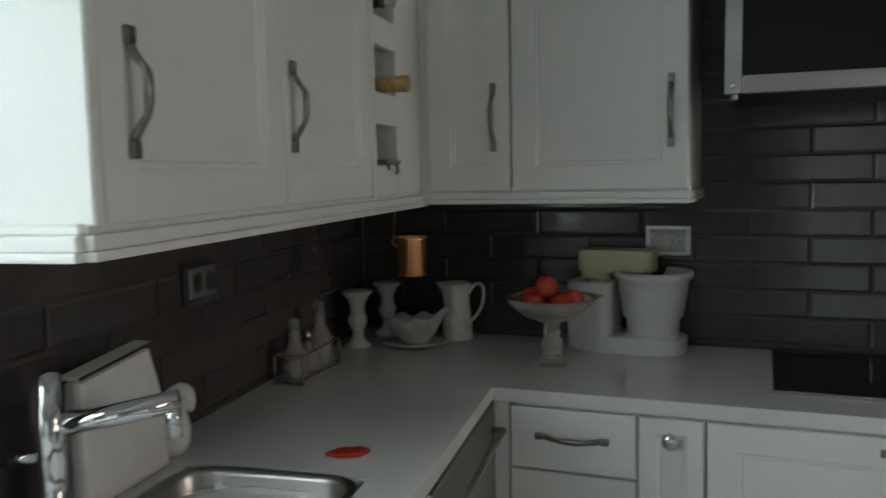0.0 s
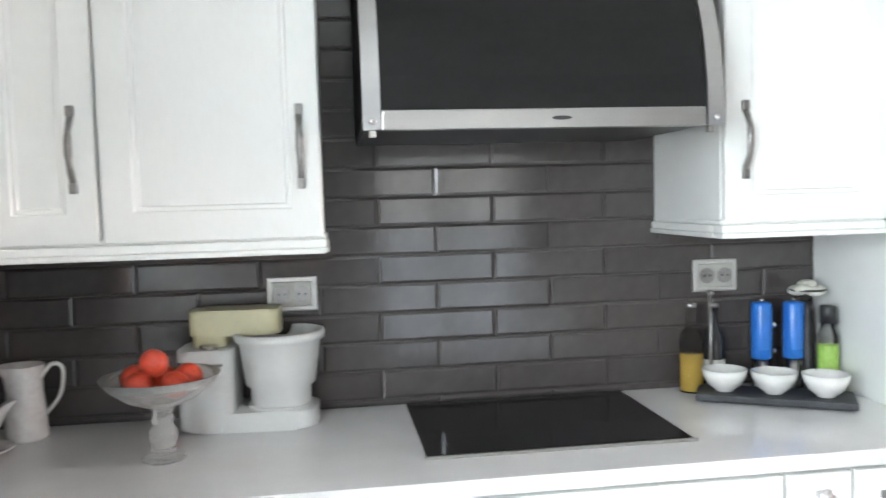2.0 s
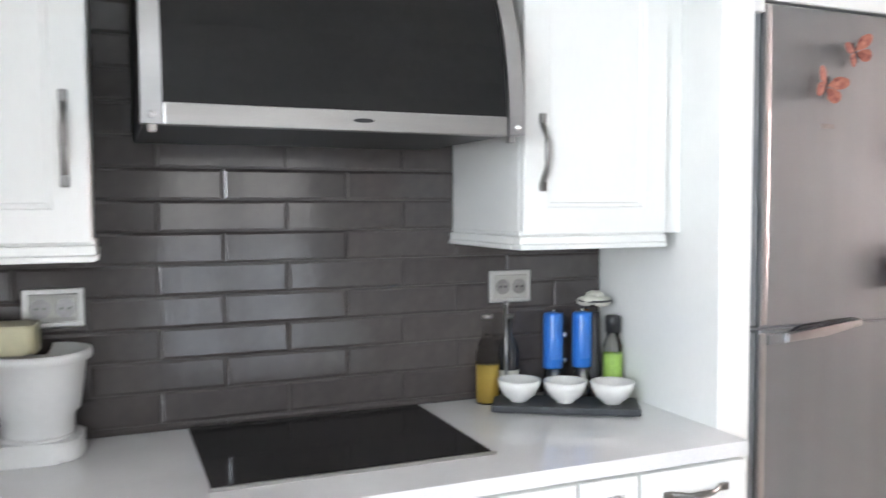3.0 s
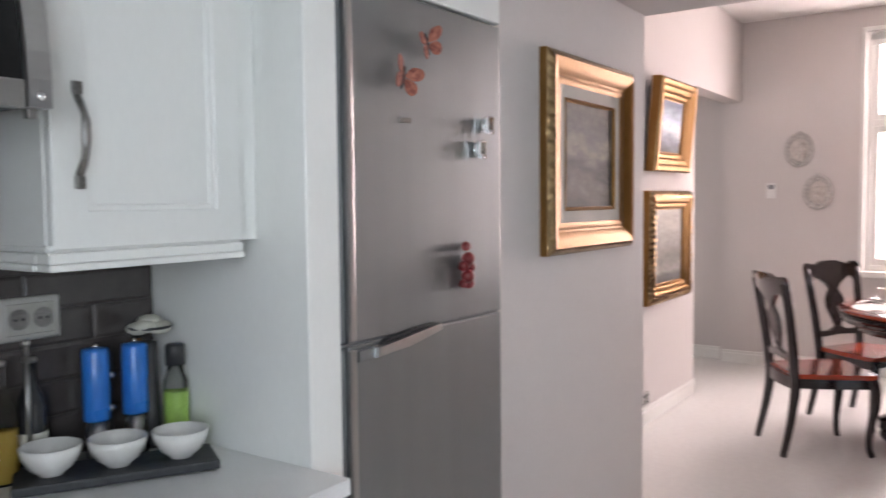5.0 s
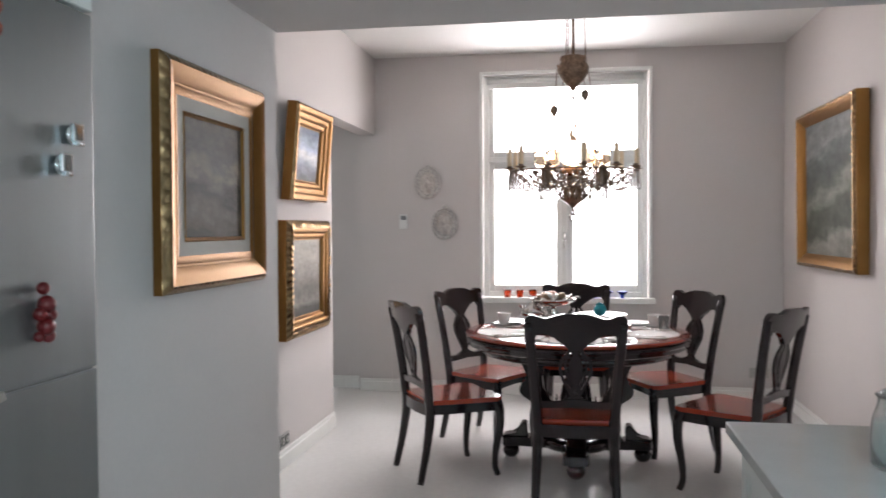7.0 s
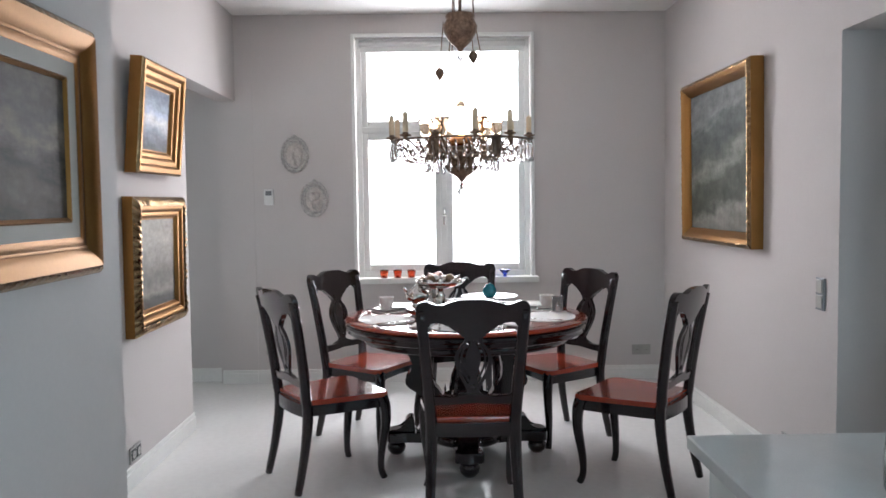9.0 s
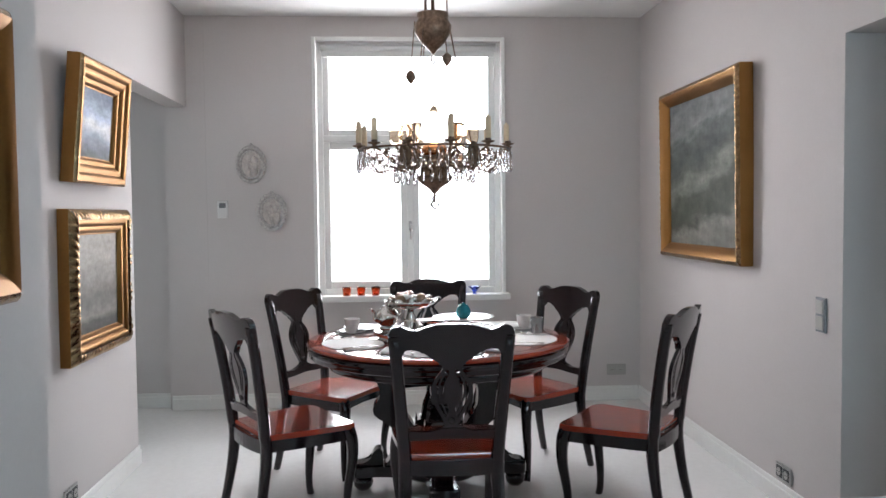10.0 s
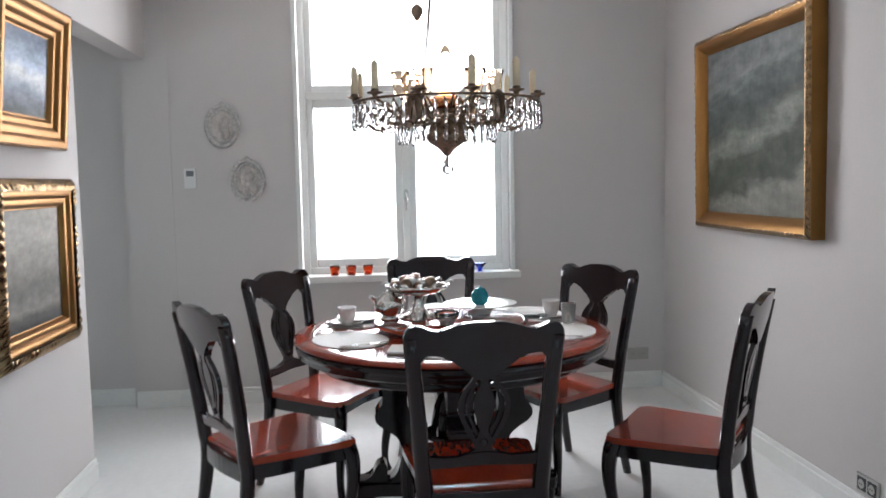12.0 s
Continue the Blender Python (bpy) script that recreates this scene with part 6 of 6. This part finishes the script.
for k in range(12):
    a = radians(30 * k + 9)
    c, s = math.cos(a), math.sin(a)
    arm = curve([(0.06 * c, 0.06 * s, 1.715), (0.16 * c, 0.16 * s, 1.690), (0.27 * c, 0.27 * s, 1.705), (0.34 * c, 0.34 * s, 1.755), (0.385 * c, 0.385 * s, 1.775)], 4)
    part("arm", tube(arm, 0.006, 8), BRONZE, chd)
    part("candle_cup", CUP_ME, None, chd, "", pose(0.385 * c, 0.385 * s, 1.788))
    if k not in (1, 5, 8):
        part("candle", CANDLE_ME, None, chd, "ivory candle", pose(0.385 * c, 0.385 * s, 1.788))
    brace = curve([(0.075 * c, 0.075 * s, 1.75), (0.12 * c, 0.12 * s, 1.80), (0.20 * c, 0.20 * s, 1.77), (0.26 * c, 0.26 * s, 1.715)], 3)
    if k % 2 == 0:
        part("scroll", tube(brace, 0.005, 6), BRONZE, chd)
for k in range(60):
    a = radians(6 * k)
    part("crystal_drop", DROP_ME, None, chd, "", pose(0.390 * math.cos(a), 0.390 * math.sin(a), 1.766 - 0.004 * (k % 3), 0, 0, 6 * k))
for k in range(30):
    a = radians(12 * k + 5)
    part("crystal_drop", DROP_ME, None, chd, "", pose(0.201 * math.cos(a), 0.201 * math.sin(a), 1.702, 0, 0, 12 * k))
SWAG_ME = mesh_of("swag", tube([(0.388 - 0.13 * t, 0.01 * math.sin(9 * t), 1.768 - 0.105 * math.sin(math.pi * t * 0.62)) for t in (0, 0.15, 0.3, 0.45, 0.6, 0.75, 0.9, 1.0)], 0.0035, 5), BRONZE)
for k in range(24):
    part("swag", SWAG_ME, None, chd, "", pose(0, 0, 0, 0, 0, 15 * k + 8))
for k in range(24):
    a = radians(15 * k + 3)
    for j, (r, z) in enumerate(((0.35, 1.735), (0.31, 1.712), (0.26, 1.70))):
        part("crystal_bead", BEAD_ME, None, chd, "", pose(r * math.cos(a), r * math.sin(a), z))
for k in range(3):
    a = radians(120 * k + 25)
    c, s = math.cos(a), math.sin(a)
    part("chain", tube([(0.20 * c, 0.20 * s, 1.71), (0.185 * c, 0.185 * s, 1.84), (0.085 * c, 0.085 * s, 2.40)], 0.0035, 6), BRONZE, chd, "thin bronze chain")
    part("hanger", tube([(0.075 * c, 0.075 * s, 2.42), (0.062 * c, 0.062 * s, 2.90)], 0.004, 6), BRONZE, chd)
part("crown", lathe([(0, 2.262), (0.010, 2.268), (0.022, 2.285), (0.060, 2.320), (0.090, 2.370), (0.096, 2.405), (0.075, 2.440), (0.082, 2.455), (0.080, 2.468), (0.03, 2.480), (0, 2.482)], 32), BRONZE, chd, "dark bronze counterweight crown")
part("crown_drop", lathe([(0, 2.205), (0.010, 2.215), (0.018, 2.238), (0.006, 2.258), (0, 2.262)], 12), GLASS, chd)
part("ceiling_rose", lathe([(0, 2.929), (0.09, 2.929), (0.088, 2.915), (0.05, 2.900), (0.03, 2.880), (0, 2.878)], 32), BRONZE, chd)
part("stem", tube([(0, 0, 2.47), (0, 0, 2.885)], 0.009, 10), BRONZE, chd)
for dy, z in ((0.115, 2.11), (-0.07, 2.20)):
    part("counterweight", lathe([(0, z), (0.008, z + 0.006), (0.026, z + 0.035), (0.024, z + 0.055), (0.008, z + 0.070), (0, z + 0.072)], 16, (0, dy, 0)), BRONZE, chd)
    part("counterweight_chain", tube([(0, dy, z + 0.07), (0, dy * 0.8, 2.43)], 0.003, 6), BRONZE, chd)


# ---- splashback tiles ----
def tile_mesh(name, length, height, proud=0.0052, cham=0.0065):
    """A bevelled tile lying in x and z, its face towards -y."""
    l, h = length / 2 - 0.001, height / 2 - 0.001
    b = bmesh.new()
    back = [b.verts.new((x, 0, z)) for x, z in ((-l, -h), (l, -h), (l, h), (-l, h))]
    low = [b.verts.new((x, -0.0035, z)) for x, z in ((-l, -h), (l, -h), (l, h), (-l, h))]
    c = min(cham, l * 0.6)
    face = [b.verts.new((x, -proud, z)) for x, z in ((-l + c, -h + cham), (l - c, -h + cham), (l - c, h - cham), (-l + c, h - cham))]
    for p, q in ((back, low), (low, face)):
        for i in range(4):
            b.faces.new((p[i], p[(i + 1) % 4], q[(i + 1) % 4], q[i]))
    b.faces.new(face)
    return mesh_of(name, b, TILE)


ROW, LEN = 0.0745, 0.300
TILES = {}


def lay_tiles(parent, u0, u1, z0, z1, shift, m, keep=None):
    """Rows of tiles in running bond, cut at the ends, from u0 to u1."""
    k = 0
    z = 0.8535
    while z < z1 - 0.02:
        top, bot = min(z + ROW, z1), max(z, z0)
        if top - bot > 0.012:
            u = u0 - LEN + (shift + (LEN / 2 if k % 2 else 0) - u0) % LEN
            while u < u1:
                a, b = max(u, u0), min(u + LEN, u1)
                if b - a > 0.02 and (keep is None or keep((a + b) / 2, (top + bot) / 2)):
                    key = (round(b - a, 3), round(top - bot, 4))
                    if key not in TILES:
                        TILES[key] = tile_mesh("tile", *key)
                    part("tile", TILES[key], None, parent, "", m @ pose((a + b) / 2, 0, (top + bot) / 2, 0.25 * random.uniform(-1, 1), 0, 0.25 * random.uniform(-1, 1)))
                u += LEN
        z += ROW
        k += 1


backing = setting("splashback_hob", bx(0.44, 3.040, 0.89, 2.839, 3.0449, 2.20), GROUT, "dark grey bevelled tile splashback behind the hob", "tiles")
lay_tiles(backing, 0.445, 2.839, 0.91, 2.18, 1.787, pose(0, 3.0402, 0), lambda u, z: z < 1.40 or 1.45 < u < 2.45)
backing = setting("splashback_sink", bx(0.4801, 1.27, 0.89, 0.485, 3.082, 1.46), GROUT, "dark grey bevelled tile splashback behind the sink", "tiles")
backing.matrix_world = SKEW
lay_tiles(backing, 1.27, 3.075, 0.91, 1.40, 0.12, pose(0.4848, 0, 0, 0, 0, 90))
